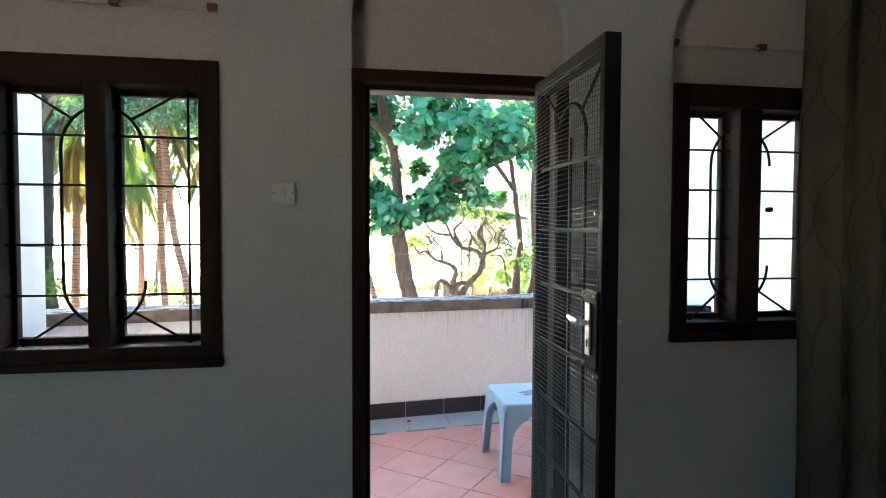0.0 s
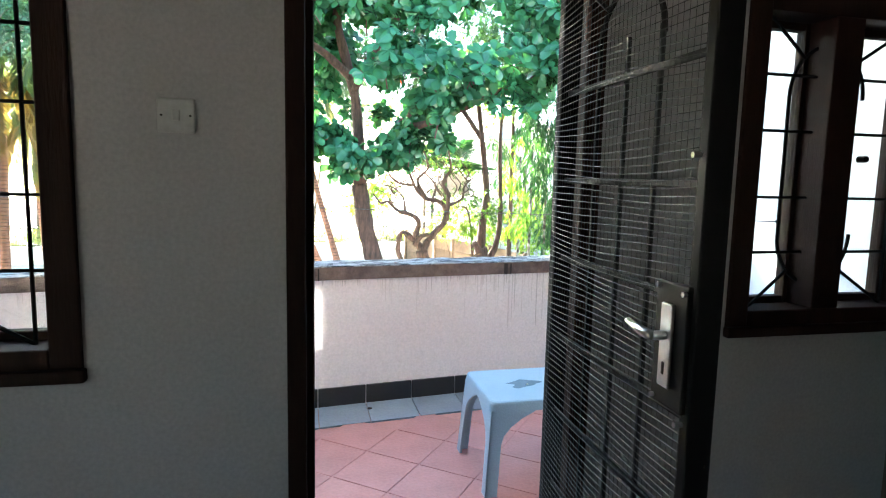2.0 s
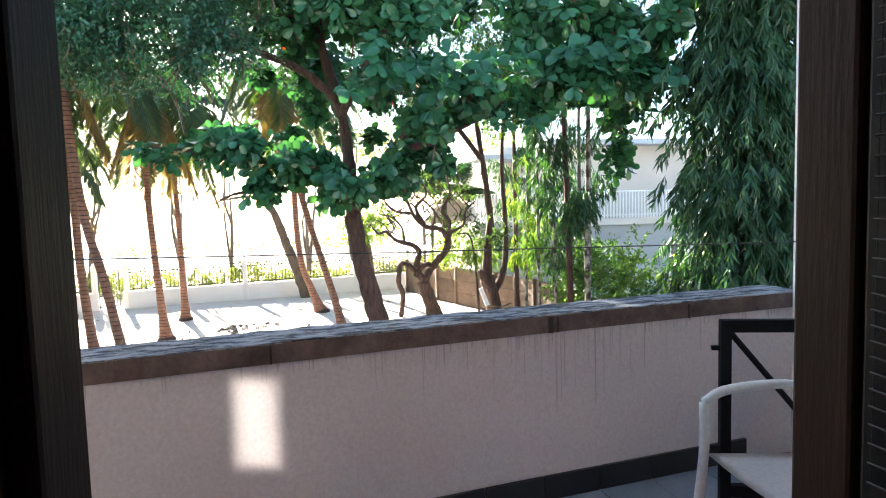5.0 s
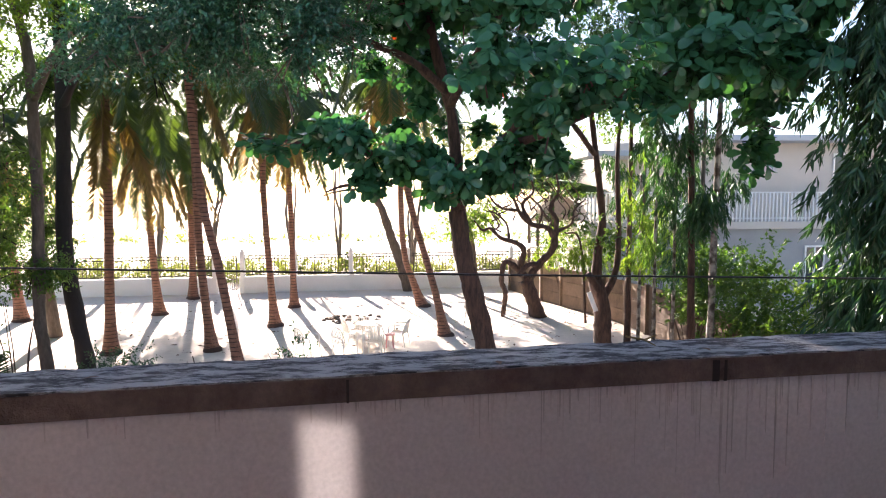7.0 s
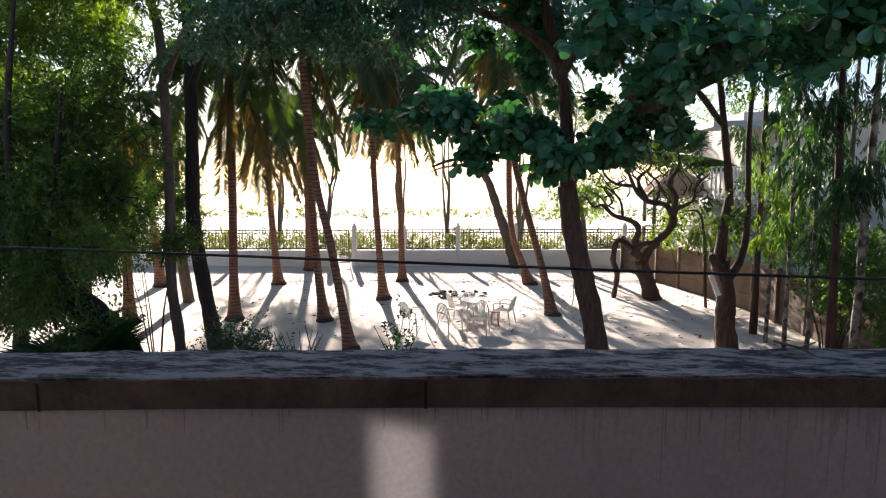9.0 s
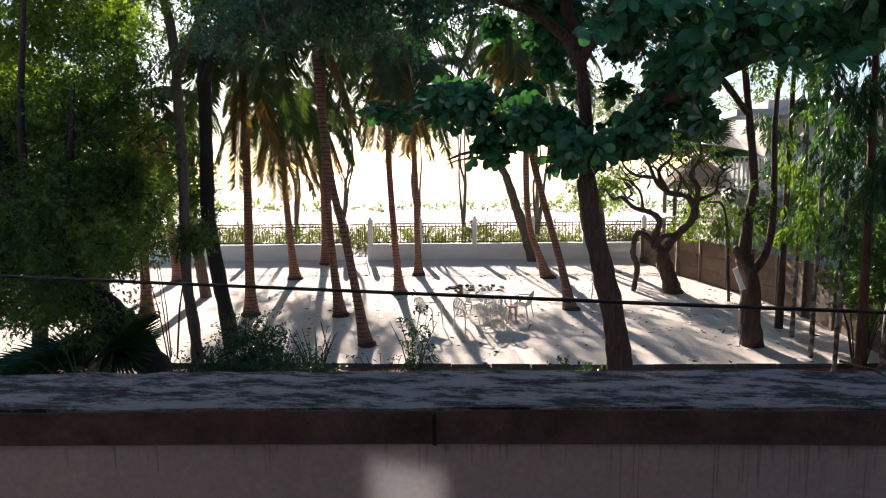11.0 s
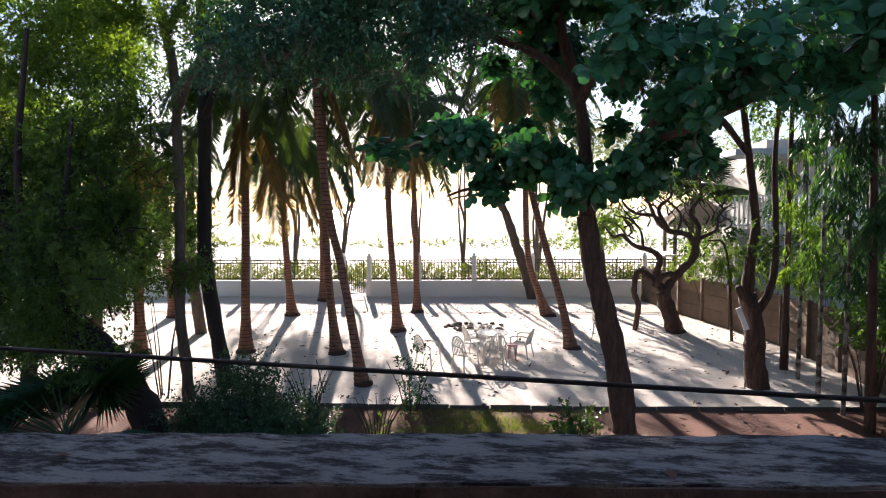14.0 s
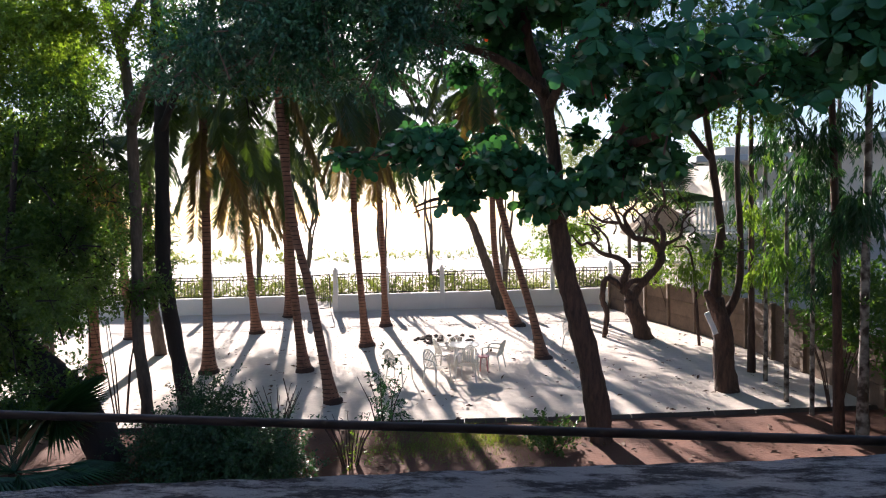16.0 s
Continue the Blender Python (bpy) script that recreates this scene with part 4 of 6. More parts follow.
def palm(base, path, r0, r1, fronds, crown, length, label, dry=3, ring_step=0.11):
    """Palm: ringed leaning trunk with a swollen foot, and a crown of drooping fronds at its top. Points are in metres in the garden."""
    bx, by = base
    t = tagged(empty("palm_tree", (bx, by, GROUND)), label, "palm tree")
    pts = [(0, 0, -0.15)] + [(x - bx, y - by, z - GROUND) for x, y, z in path]
    line = smooth_path(pts, 10)
    n, tall = len(line), line[-1][2]
    r0, r1 = r0 * 0.85, r1 * 0.78
    rad = [r1 + (r0 - r1) * math.exp(-max(p[2], 0) / 0.5) + (0.12 * r1) * (1 - p[2] / tall) for p in line]
    part("trunk", tubed(line, rad, 12), "palm_bark", t, "", True)
    bm, z, prev = bmesh.new(), 0.15, 0
    while z < tall - 0.1:
        i = max(k for k in range(n) if line[k][2] <= z)
        j = min(i + 1, n - 1)
        f = (z - line[i][2]) / max(line[j][2] - line[i][2], 1e-6)
        c = line[i] * (1 - f) + line[j] * f
        r = (rad[i] * (1 - f) + rad[j] * f) * 1.045
        tube(bm, [c + (0, 0, -0.012), c + (0, 0, 0.012)], [r, r * 0.97], 10, caps=False)
        z += ring_step * random.uniform(0.8, 1.2)
    part("leaf_scar", bm, "palm_ring", t)["kind"] = "stuff"
    top = Vector(line[-1])
    part("root_boss", tubed([(0, 0, -0.1), (0, 0, 0.06), (0, 0, 0.12)], [r0 * 1.25, r0 * 1.15, r0 * 0.9], 12), "palm_ring", t, "dark root boss")
    for kind, count in (("frond", fronds), ("dry_frond", dry)):
        for k in range(count):
            a = 2.399 * k + random.uniform(-0.3, 0.3)
            lift = random.uniform(-0.2, 1.0) if kind == "frond" else random.uniform(-1.2, -0.6)
            ln = length * random.uniform(0.8, 1.15)
            rib, p, el = [top.copy()], top.copy(), lift
            for s in range(12):
                d = Vector((math.cos(a) * math.cos(el), math.sin(a) * math.cos(el), math.sin(el)))
                p = p + d * ln / 12
                rib.append(p.copy())
                el -= (0.14 if kind == "frond" else 0.10) * (1 + s / 10)
                el = max(el, -1.25)
            stem = part("frond", tubed(rib, [0.022 * (1 - s / 14) + 0.003 for s in range(13)], 5), kind, t)
            m = 150
            u = np.linspace(0.14, 1, m)
            r = np.array([list(q) for q in rib])
            idx = np.minimum((u * 12).astype(int), 11)
            f = (u * 12 - idx)[:, None]
            at = r[idx] * (1 - f) + r[idx + 1] * f
            tang = r[idx + 1] - r[idx]
            tang /= np.linalg.norm(tang, axis=1, keepdims=True)
            side = np.cross(tang, [0, 0, 1.0])
            side /= np.linalg.norm(side, axis=1, keepdims=True) + 1e-6
            sgn = np.where(np.arange(m) % 2 == 0, 1.0, -1.0)[:, None]
            way = side * sgn * 0.85 + tang * 0.55 - np.array([0, 0, 0.5]) + RNG.normal(size=(m, 3)) * 0.08
            leaves("leaflet", "leaflet", at, way, np.cross(way, tang), (0.62 - 0.30 * np.abs(u - 0.45)) * length / 3.0 * RNG.uniform(0.85, 1.1, m), kind, stem)
    return t


PALM = "coconut palm with a ringed brown trunk standing in sand"
palm((-3.81, 24.19), [(-3.95, 24.2, -1.2), (-4.1, 24.2, 1.5), (-4.09, 24.19, 3.2), (-3.99, 24.19, 5.6)], 0.30, 0.13, 26, 0, 3.7, PALM, 5)
palm((-8.71, 26.64), [(-8.85, 26.6, -1.0), (-8.95, 26.6, 1.0), (-9.0, 26.6, 4.0)], 0.32, 0.15, 24, 0, 3.4, PALM, 6)
palm((-3.24, 17.90), [(-3.5, 17.9, -1.4), (-3.74, 17.9, 0.0), (-4.03, 17.9, 1.32), (-4.22, 17.9, 3.3), (-4.3, 17.9, 5.2)], 0.24, 0.12, 10, 0, 2.8, "slender leaning coconut palm with a dark ringed trunk", 1)
palm((-3.87, 27.95), [(-3.9, 27.95, -1.0), (-3.93, 27.95, 1.2), (-4.01, 27.95, 3.45), (-4.0, 27.95, 5.0)], 0.28, 0.13, 26, 0, 3.5, PALM, 5)
palm((1.99, 22.16), [(1.75, 22.16, -1.8), (1.42, 22.16, -0.55), (0.95, 22.16, 1.14), (0.5, 22.2, 3.2), (0.2, 22.2, 5.4)], 0.28, 0.125, 12, 0, 3.0, "leaning coconut palm with a pale ringed trunk")
palm((1.42, 27.64), [(1.0, 27.64, -1.8), (0.66, 27.64, -0.69), (0.53, 27.64, 1.52), (0.58, 27.64, 5.9)], 0.32, 0.14, 24, 0, 3.6, "leaning coconut palm with a dark root boss")
palm((-7.66, 20.64), [(-7.62, 20.64, -1.0), (-7.54, 20.64, 1.4), (-7.5, 20.64, 4.4)], 0.30, 0.145, 20, 0, 3.2, PALM, 4)
palm((-4.87, 20.79), [(-5.05, 20.79, -1.2), (-5.15, 20.79, 0.5), (-5.18, 20.79, 3.7), (-5.1, 20.79, 5.2)], 0.27, 0.13, 10, 0, 2.9, PALM, 1)
palm((-10.62, 19.94), [(-10.6, 19.94, -1.2), (-10.56, 19.94, -0.4), (-10.5, 19.94, 3.5)], 0.3, 0.15, 12, 0, 2.9, PALM)
palm((-13.24, 25.73), [(-13.4, 25.7, -1.0), (-13.5, 25.7, 1.5), (-13.5, 25.7, 3.2)], 0.34, 0.17, 12, 0, 2.9, PALM)
palm((-8.78, 30.37), [(-8.75, 30.4, -0.5), (-8.8, 30.4, 3.6)], 0.3, 0.17, 16, 0, 3.0, PALM)


def limb(parent, name, pts, r0, r1, material, n=9, rough=0.06):
    """A tapering, slightly knotted bough through points given in metres in the garden."""
    line = smooth_path([tuple(p) for p in pts], 7)
    k = len(line)
    rad = [(r0 + (r1 - r0) * i / (k - 1)) * (1 + rough * math.sin(i * 1.9 + r0 * 70) + rough * 0.7 * math.sin(i * 0.8)) for i in range(k)]
    off = parent.matrix_world.translation
    bm = tubed([Vector(p) - off for p in line], rad, n)
    # fluted, knotty surface
    for v in bm.verts:
        i = min(range(0, k), key=lambda s: (Vector(line[s]) - off - v.co).length_squared)
        c = Vector(line[i]) - off
        q = v.co + off
        v.co += (v.co - c) * (0.16 * noise.noise(q * 3.1) + 0.12 * noise.noise(Vector((q.x * 9, q.y * 9, q.z * 3))))
    return part(name, bm, material, parent, "", True)


def tree(name, base, label):
    return tagged(empty(name, (base[0], base[1], GROUND)), label, "tree")


def local(t, blobs):
    o = t.matrix_world.translation
    return [(x - o.x, y - o.y, z - o.z, a, b, c) for x, y, z, a, b, c in blobs]


def almond_tree():
    t = tree("almond_tree", (2.53, 15.42), "broad-leaved almond tree with a dark leaning trunk and red leaves")
    limb(t, "trunk", [(2.55, 15.42, -2.95), (2.48, 15.42, -2.2), (2.36, 15.42, -1.42), (2.12, 15.42, -0.4), (1.93, 15.42, 0.37), (1.80, 15.42, 1.25)], 0.24, 0.175, "bark", 18, 0.02)
    for pts, r0, r1 in (
        ([(1.82, 15.42, 1.15), (1.80, 15.42, 2.0), (1.69, 15.42, 3.2), (1.3, 15.2, 4.7), (1.2, 15.0, 6.0)], 0.15, 0.07),
        ([(1.8, 15.42, 1.2), (2.2, 15.1, 2.0), (3.1, 14.4, 3.1), (4.4, 13.6, 4.0)], 0.12, 0.04),
        ([(1.75, 15.4, 1.5), (1.0, 15.0, 2.0), (0.2, 14.6, 2.3), (-0.8, 14.5, 2.45), (-1.9, 14.5, 2.6)], 0.10, 0.02),
        ([(1.0, 15.0, 2.0), (0.3, 15.0, 1.75), (-0.35, 15.0, 1.75), (-0.75, 15.0, 1.62)], 0.06, 0.02),
        ([(1.6, 15.3, 3.6), (0.8, 14.8, 4.1), (-0.4, 14.4, 4.4), (-1.6, 14.2, 4.3)], 0.10, 0.03),
        ([(2.6, 14.8, 2.5), (3.2, 13.8, 2.6), (4.6, 12.6, 3.3), (5.8, 11.8, 3.9)], 0.09, 0.03),
        ([(1.66, 15.4, 3.3), (2.2, 14.2, 4.3), (3.0, 12.8, 5.4)], 0.09, 0.03),
    ):
        limb(t, "bough", pts, r0, r1, "bark", 8)
    # crown: clumps along the boughs, ragged below
    arm = [(-1.75, 14.5, 2.5, 0.4, 0.25, 0.12), (-1.0, 14.5, 2.55, 0.4, 0.25, 0.15), (-0.3, 14.5, 2.5, 0.4, 0.3, 0.2)]
    low = [
        (-0.5, 14.4, 2.6, 0.5, 0.5, 0.3), (0.1, 14.4, 1.95, 0.5, 0.5, 0.35), (0.8, 14.4, 2.2, 0.6, 0.5, 0.4), (1.6, 14.4, 1.85, 0.8, 0.6, 0.45),
        (2.5, 14.4, 2.0, 0.7, 0.6, 0.4), (3.2, 14.4, 2.45, 0.6, 0.5, 0.35),
    ]
    high = [
        (2.2, 12.8, 3.6, 0.9, 0.8, 0.6), (3.2, 12.6, 2.95, 0.8, 0.7, 0.5), (3.9, 12.4, 2.95, 0.6, 0.6, 0.5), (4.6, 12.3, 3.5, 0.8, 0.7, 0.6), (5.5, 12.0, 3.5, 0.9, 0.8, 0.5), (1.2, 13.0, 4.4, 0.6, 0.8, 0.4),
        (3.2, 12.6, 4.2, 1.1, 1.0, 0.7), (5.0, 12.2, 4.6, 1.2, 1.0, 0.7), (6.5, 12.2, 4.2, 1.0, 1.0, 0.8), (6.9, 13.2, 3.6, 0.6, 0.7, 0.8), (3.6, 16.2, 3.3, 1.0, 0.6, 0.6), (1.8, 13.4, 5.0, 1.4, 1.0, 0.6),
        # mostly above the view, added to shade the clumps below
        (1.0, 13.5, 6.2, 2.0, 1.6, 0.8), (4.0, 13.0, 6.4, 2.2, 1.6, 0.8), (6.6, 13.0, 6.0, 1.6, 1.4, 0.8), (2.5, 15.2, 5.4, 2.0, 1.0, 0.7), (5.0, 15.0, 5.4, 2.0, 1.0, 0.7), (0.0, 15.2, 5.2, 1.5, 1.0, 0.6),
        # the clump at x -0.3 is added to keep sun off the curtain
        (6.2, 11.9, 3.5, 0.8, 0.7, 0.5), (1.2, 16.3, 3.3, 1.2, 0.5, 0.7), (2.8, 16.3, 3.2, 1.2, 0.5, 0.7), (2.4, 16.4, 4.4, 2.2, 0.5, 0.7), (4.4, 15.6, 3.9, 1.0, 0.6, 0.6), (0.6, 15.6, 4.2, 0.9, 0.5, 0.5), (-0.3, 13.2, 5.5, 0.9, 0.6, 0.6), (7.0, 14.5, 4.0, 0.9, 0.6, 0.8), (6.4, 14.5, 4.8, 1.0, 0.6, 0.7), (7.6, 14.0, 5.0, 0.9, 0.6, 0.8),
    ]
    loc = clumpy(local(t, arm), 12, 0.15, 0.24, 0.5) + clumpy(local(t, [(6.95, 13.7, 2.6, 0.2, 0.2, 0.8)]), 10, 0.16, 0.24, 0.8) + clumpy(local(t, low), 44, 0.26, 0.42, 0.55) + clumpy(local(t, high), 235, 0.26, 0.46, 0.6)
    rosettes("crown", loc, 3600, 0.265, "leaf", t, 8)["kind"] = "stuff"
    # the whorls that hang nearest the balcony, leaf by leaf
    shape_v, shape_f = LEAF_SHAPES["broad"]
    one = bpy.data.meshes.new("leaf")
    one.from_pydata(shape_v, [], shape_f)
    one.materials.append(M["leaf"])
    one.shade_smooth()
    near = local(t, [(5.4, 11.2, 3.6, 0.9, 0.4, 0.5), (3.8, 11.7, 3.5, 0.9, 0.4, 0.5), (2.4, 12.1, 3.5, 0.9, 0.4, 0.6), (1.4, 13.6, 1.95, 0.8, 0.3, 0.35)])
    at, out = in_blobs(near, 36)
    for p in at:
        tip = Vector((random.uniform(-0.4, 0.4), -0.7, 0.6)).to_track_quat("Z", "Y").to_matrix().to_4x4()
        for k in range(8):
            leaf = new("leaf", one)
            leaf.parent = t
            leaf.matrix_basis = Matrix.Translation(p) @ tip @ pose(0, 0, 0, random.uniform(-35, 30), random.uniform(-25, 25), k * 137.5) @ Matrix.Scale(0.275 * random.uniform(0.65, 1.15), 4)
    at, out = in_blobs(loc, 26)
    for p, d in zip(at, out):
        leaves("red_leaf", "broad", [p], [d + np.array([0, -0.6, -0.5])], [np.array([0.2, -1, 0.3])], [0.2], "red_leaf", t, "red old leaf")
    twig = bmesh.new()
    at, out = in_blobs(loc, 150)
    for p, d in zip(at, out):
        tube(twig, [p - d * 0.5 + (0, 0, -0.15), p - d * 0.2, p], [0.016, 0.011, 0.006], 4, caps=False)
    part("twig", twig, "bark", t)["kind"] = "stuff"


almond_tree()


def bare_tree():
    t = tree("twisted_tree", (5.62, 25.13), "bare twisted tree with bent dark branches at the wall")
    limb(t, "trunk", [(5.65, 25.13, -2.95), (5.4, 25.13, -2.2), (5.17, 25.13, -1.5)], 0.30, 0.24, "bark", 12)
    for pts, r0, r1 in (
        ([(5.17, 25.1, -1.6), (5.55, 25.1, -1.0), (6.02, 25.0, -0.45), (6.2, 25.0, 0.0), (5.9, 25.0, 0.45), (5.3, 25.0, 0.6), (4.9, 25.0, 1.0), (4.55, 24.9, 1.7), (4.2, 24.9, 2.0)], 0.16, 0.04),
        ([(5.2, 25.1, -1.5), (4.95, 25.1, -1.0), (5.05, 25.0, -0.4), (4.8, 25.0, -0.1), (4.2, 25.0, 0.1), (3.8, 24.9, 0.45), (3.5, 24.9, 0.4), (3.2, 24.9, 0.75)], 0.14, 0.025),
        ([(6.15, 25.0, -0.1), (6.25, 25.0, 0.7), (6.0, 25.0, 1.2), (6.3, 25.0, 1.8), (6.2, 25.0, 2.5)], 0.11, 0.03),
        ([(5.3, 25.0, 0.6), (5.0, 25.1, 1.3), (5.4, 25.1, 1.8), (5.2, 25.1, 2.5)], 0.08, 0.03),
        ([(4.8, 25.0, 1.1), (4.2, 25.0, 1.2), (3.8, 25.0, 1.6), (3.9, 25.0, 2.1)], 0.06, 0.02),
        ([(4.5, 25.0, 0.0), (4.4, 25.0, 0.6), (4.0, 25.0, 1.0), (3.6, 25.0, 1.1)], 0.05, 0.02),
        ([(6.2, 25.0, 0.3), (6.8, 25.0, 0.6), (6.9, 25.0, 1.1), (7.3, 25.0, 1.5)], 0.07, 0.02),
        ([(5.6, 25.0, 0.55), (5.7, 25.0, 1.1), (5.35, 25.0, 1.5), (4.9, 25.0, 1.8)], 0.05, 0.02),
        ([(4.9, 25.1, -1.1), (4.4, 25.2, -0.8), (4.25, 25.2, -1.5), (4.4, 25.2, -2.0), (4.3, 25.2, -2.85)], 0.11, 0.09),
        ([(5.6, 25.1, -0.9), (5.2, 25.0, -0.9), (4.85, 25.0, -1.3)], 0.10, 0.09),
    ):
        limb(t, "branch", pts, r0, r1, "bark", 8, 0.1)
    for k in range(34):
        x, y, z = random.uniform(3.8, 7.0), 25.0 + random.uniform(-0.4, 0.4), random.uniform(0.2, 1.6)
        a = random.uniform(0.4, 2.7)
        limb(t, "branch", [(x, y, z), (x + 0.35 * math.cos(a), y, z + 0.3 * math.sin(a)), (x + 0.5 * math.cos(a + 0.7), y, z + 0.75 * math.sin(a)), (x + 0.9 * math.cos(a + 0.2), y, z + 1.1 * math.sin(a))], 0.03, 0.008, "bark", 6, 0.12)
    twig_leaves("crown", "oval", local(t, [(6.6, 25.4, 1.8, 1.0, 0.6, 0.6), (5.0, 25.6, 2.6, 1.2, 0.6, 0.5), (7.2, 25.6, 0.6, 0.7, 0.5, 0.8), (6.2, 26.2, 0.4, 0.8, 0.5, 0.7)]), 150, 14, 0.35, 0.12, "fine_leaf", t)


bare_tree()


def small_leaf_tree(name, base, trunk, r0, r1, bark, boughs, blobs, twigs, leaf, label, size=0.095, per=17, reach=0.38, clumps=90):
    t = tree(name, base, label)
    limb(t, "trunk", trunk, r0, r1, bark, 11, 0.04)
    for pts, a, b in boughs:
        limb(t, "bough", pts, a, b, bark, 7)
    if blobs:
        loc = clumpy(local(t, blobs), clumps, 0.28, 0.52)
        twig_leaves("crown", "oval", loc, twigs, per, reach, size, leaf, t, 0.35)["kind"] = "stuff"
        bm = bmesh.new()
        at, out = in_blobs(loc, min(260, twigs // 8 + 20))
        for p, d in zip(at, out):
            tube(bm, [p - d * 0.7 - (0, 0, 0.2), p - d * 0.3, p], [0.016, 0.010, 0.004], 4, caps=False)
        part("twig", bm, bark, t)["kind"] = "stuff"
    return t


# tall slim tree and black-barked tree with a wide feathery canopy
feathery = small_leaf_tree("feathery_tree", (-6.42, 15.7), [(-6.45, 15.7, -2.95), (-6.5, 15.7, -1.8), (-6.59, 15.7, -0.87), (-6.52, 15.7, 1.0), (-6.5, 15.7, 2.55), (-6.55, 15.7, 4.4), (-6.95, 15.7, 6.0), (-7.3, 15.7, 7.5)], 0.125, 0.085, "grey_bark",
    [([(-6.5, 15.7, 3.4), (-5.4, 14.9, 4.4), (-4.0, 14.2, 4.6), (-2.4, 13.8, 4.3)], 0.08, 0.02), ([(-6.7, 15.7, 5.0), (-5.2, 14.8, 5.9), (-3.0, 14.0, 5.8), (-0.6, 13.4, 5.0)], 0.08, 0.02)],
    [(-4.4, 13.8, 4.35, 0.8, 0.8, 0.95), (-3.6, 13.6, 4.15, 0.7, 0.8, 0.75), (-2.5, 13.4, 4.35, 0.7, 0.8, 0.75), (-1.5, 13.3, 4.1, 0.9, 0.8, 0.75), (-0.7, 13.3, 4.1, 0.7, 0.7, 0.65),
     # mostly unseen upper clumps added for shade; last four screen curtain and door
     (-4.2, 14.2, 5.7, 1.6, 1.0, 0.7), (-2.0, 13.9, 5.8, 1.8, 1.0, 0.7), (0.2, 13.6, 5.5, 1.2, 1.0, 0.6), (-1.1, 13.4, 5.2, 0.7, 0.4, 0.5), (-0.9, 12.9, 5.1, 0.6, 0.4, 0.5), (-2.1, 13.6, 4.6, 0.5, 0.4, 0.5), (-1.9, 13.0, 4.4, 0.4, 0.3, 0.5)],
    3800, "blue_leaf", "tall slim grey-barked tree with a feathery bluish canopy", 0.085, clumps=140)
small_leaf_tree("black_barked_tree", (-6.55, 17.33), [(-6.5, 17.33, -2.95), (-6.75, 17.33, -1.2), (-6.93, 17.33, 0.37), (-6.88, 17.33, 2.0), (-6.82, 17.33, 3.83), (-6.8, 17.33, 6.5)], 0.19, 0.13, "black_bark",
    [([(-6.85, 17.3, 3.5), (-6.0, 16.8, 4.4), (-4.8, 16.4, 4.8)], 0.09, 0.03)],
    [(-6.4, 17.8, 5.6, 1.6, 0.8, 0.8), (-5.2, 17.8, 4.9, 1.2, 0.8, 0.6), (-8.4, 18.0, 4.6, 1.3, 0.8, 0.7), (-4.0, 17.6, 6.2, 1.6, 1.0, 0.7),
     (-10.8, 18.9, 1.2, 1.3, 0.7, 0.9), (-8.6, 18.9, 1.0, 0.9, 0.6, 0.9), (-12.6, 18.9, 0.6, 1.2, 0.7, 0.9), (-9.6, 18.9, 0.0, 0.9, 0.6, 0.6), (-8.4, 18.6, 2.4, 0.8, 0.5, 0.7)], 2600, "fine_leaf", "straight tree with nearly black bark")
# leaning thick tree at the edge with dense small foliage
small_leaf_tree("leaning_tree", (-6.0, 13.7), [(-5.75, 13.6, -3.0), (-6.2, 13.75, -2.1), (-6.9, 13.9, -1.3), (-7.8, 14.0, -0.6), (-8.6, 14.0, 0.3), (-9.2, 14.0, 1.8), (-9.4, 14.0, 3.6)], 0.30, 0.2, "black_bark",
    [([(-8.2, 14.0, -0.2), (-7.6, 13.8, 1.4), (-7.0, 13.4, 3.0)], 0.1, 0.03), ([(-8.6, 14.0, 0.3), (-8.2, 13.5, 2.2), (-7.4, 13.0, 4.4)], 0.1, 0.03)],
    [(-8.2, 14.2, 1.2, 1.3, 0.8, 0.9), (-7.4, 14.0, 2.2, 0.7, 0.7, 1.0), (-8.6, 14.2, 0.0, 0.9, 0.7, 0.6), (-9.8, 14.2, 1.0, 1.0, 1.0, 1.6), (-7.4, 14.6, 0.8, 0.8, 0.6, 0.8), (-8.4, 15.4, 1.8, 1.4, 0.8, 1.2), (-8.4, 14.4, 2.6, 1.4, 0.9, 0.8), (-7.0, 14.4, 3.4, 0.9, 0.8, 0.7), (-6.9, 14.8, 1.6, 0.5, 0.5, 1.1), (-7.8, 15.2, -0.2, 0.8, 0.5, 0.5), (-7.5, 13.4, -0.5, 0.9, 0.4, 0.5), (-6.6, 13.3, -1.2, 0.5, 0.35, 0.5), (-8.7, 13.6, -0.9, 0.9, 0.4, 0.6), (-7.2, 13.2, 0.4, 1.0, 0.4, 0.7), (-8.2, 13.2, -0.2, 0.8, 0.4, 0.7), (-6.9, 14.6, 2.6, 0.9, 0.6, 0.9), (-6.7, 15.9, 0.6, 0.7, 0.4, 1.0)],
    5200, "fine_leaf", "thick leaning tree with dense small green leaves", 0.085, clumps=170)
small_leaf_tree("back_tree", (-10.5, 23.0), [(-10.5, 23, -2.9), (-10.8, 23, 0), (-10.6, 23, 3.5)], 0.2, 0.1, "grey_bark", [],
    [(-11.4, 23, 1.6, 1.7, 1.0, 1.2), (-12.8, 22, 0.6, 1.5, 1.0, 1.4), (-13.6, 21, 3.0, 1.6, 1.0, 1.2)], 900, "lime_leaf", "light green garden tree in the sun", 0.10, 20, 0.5)

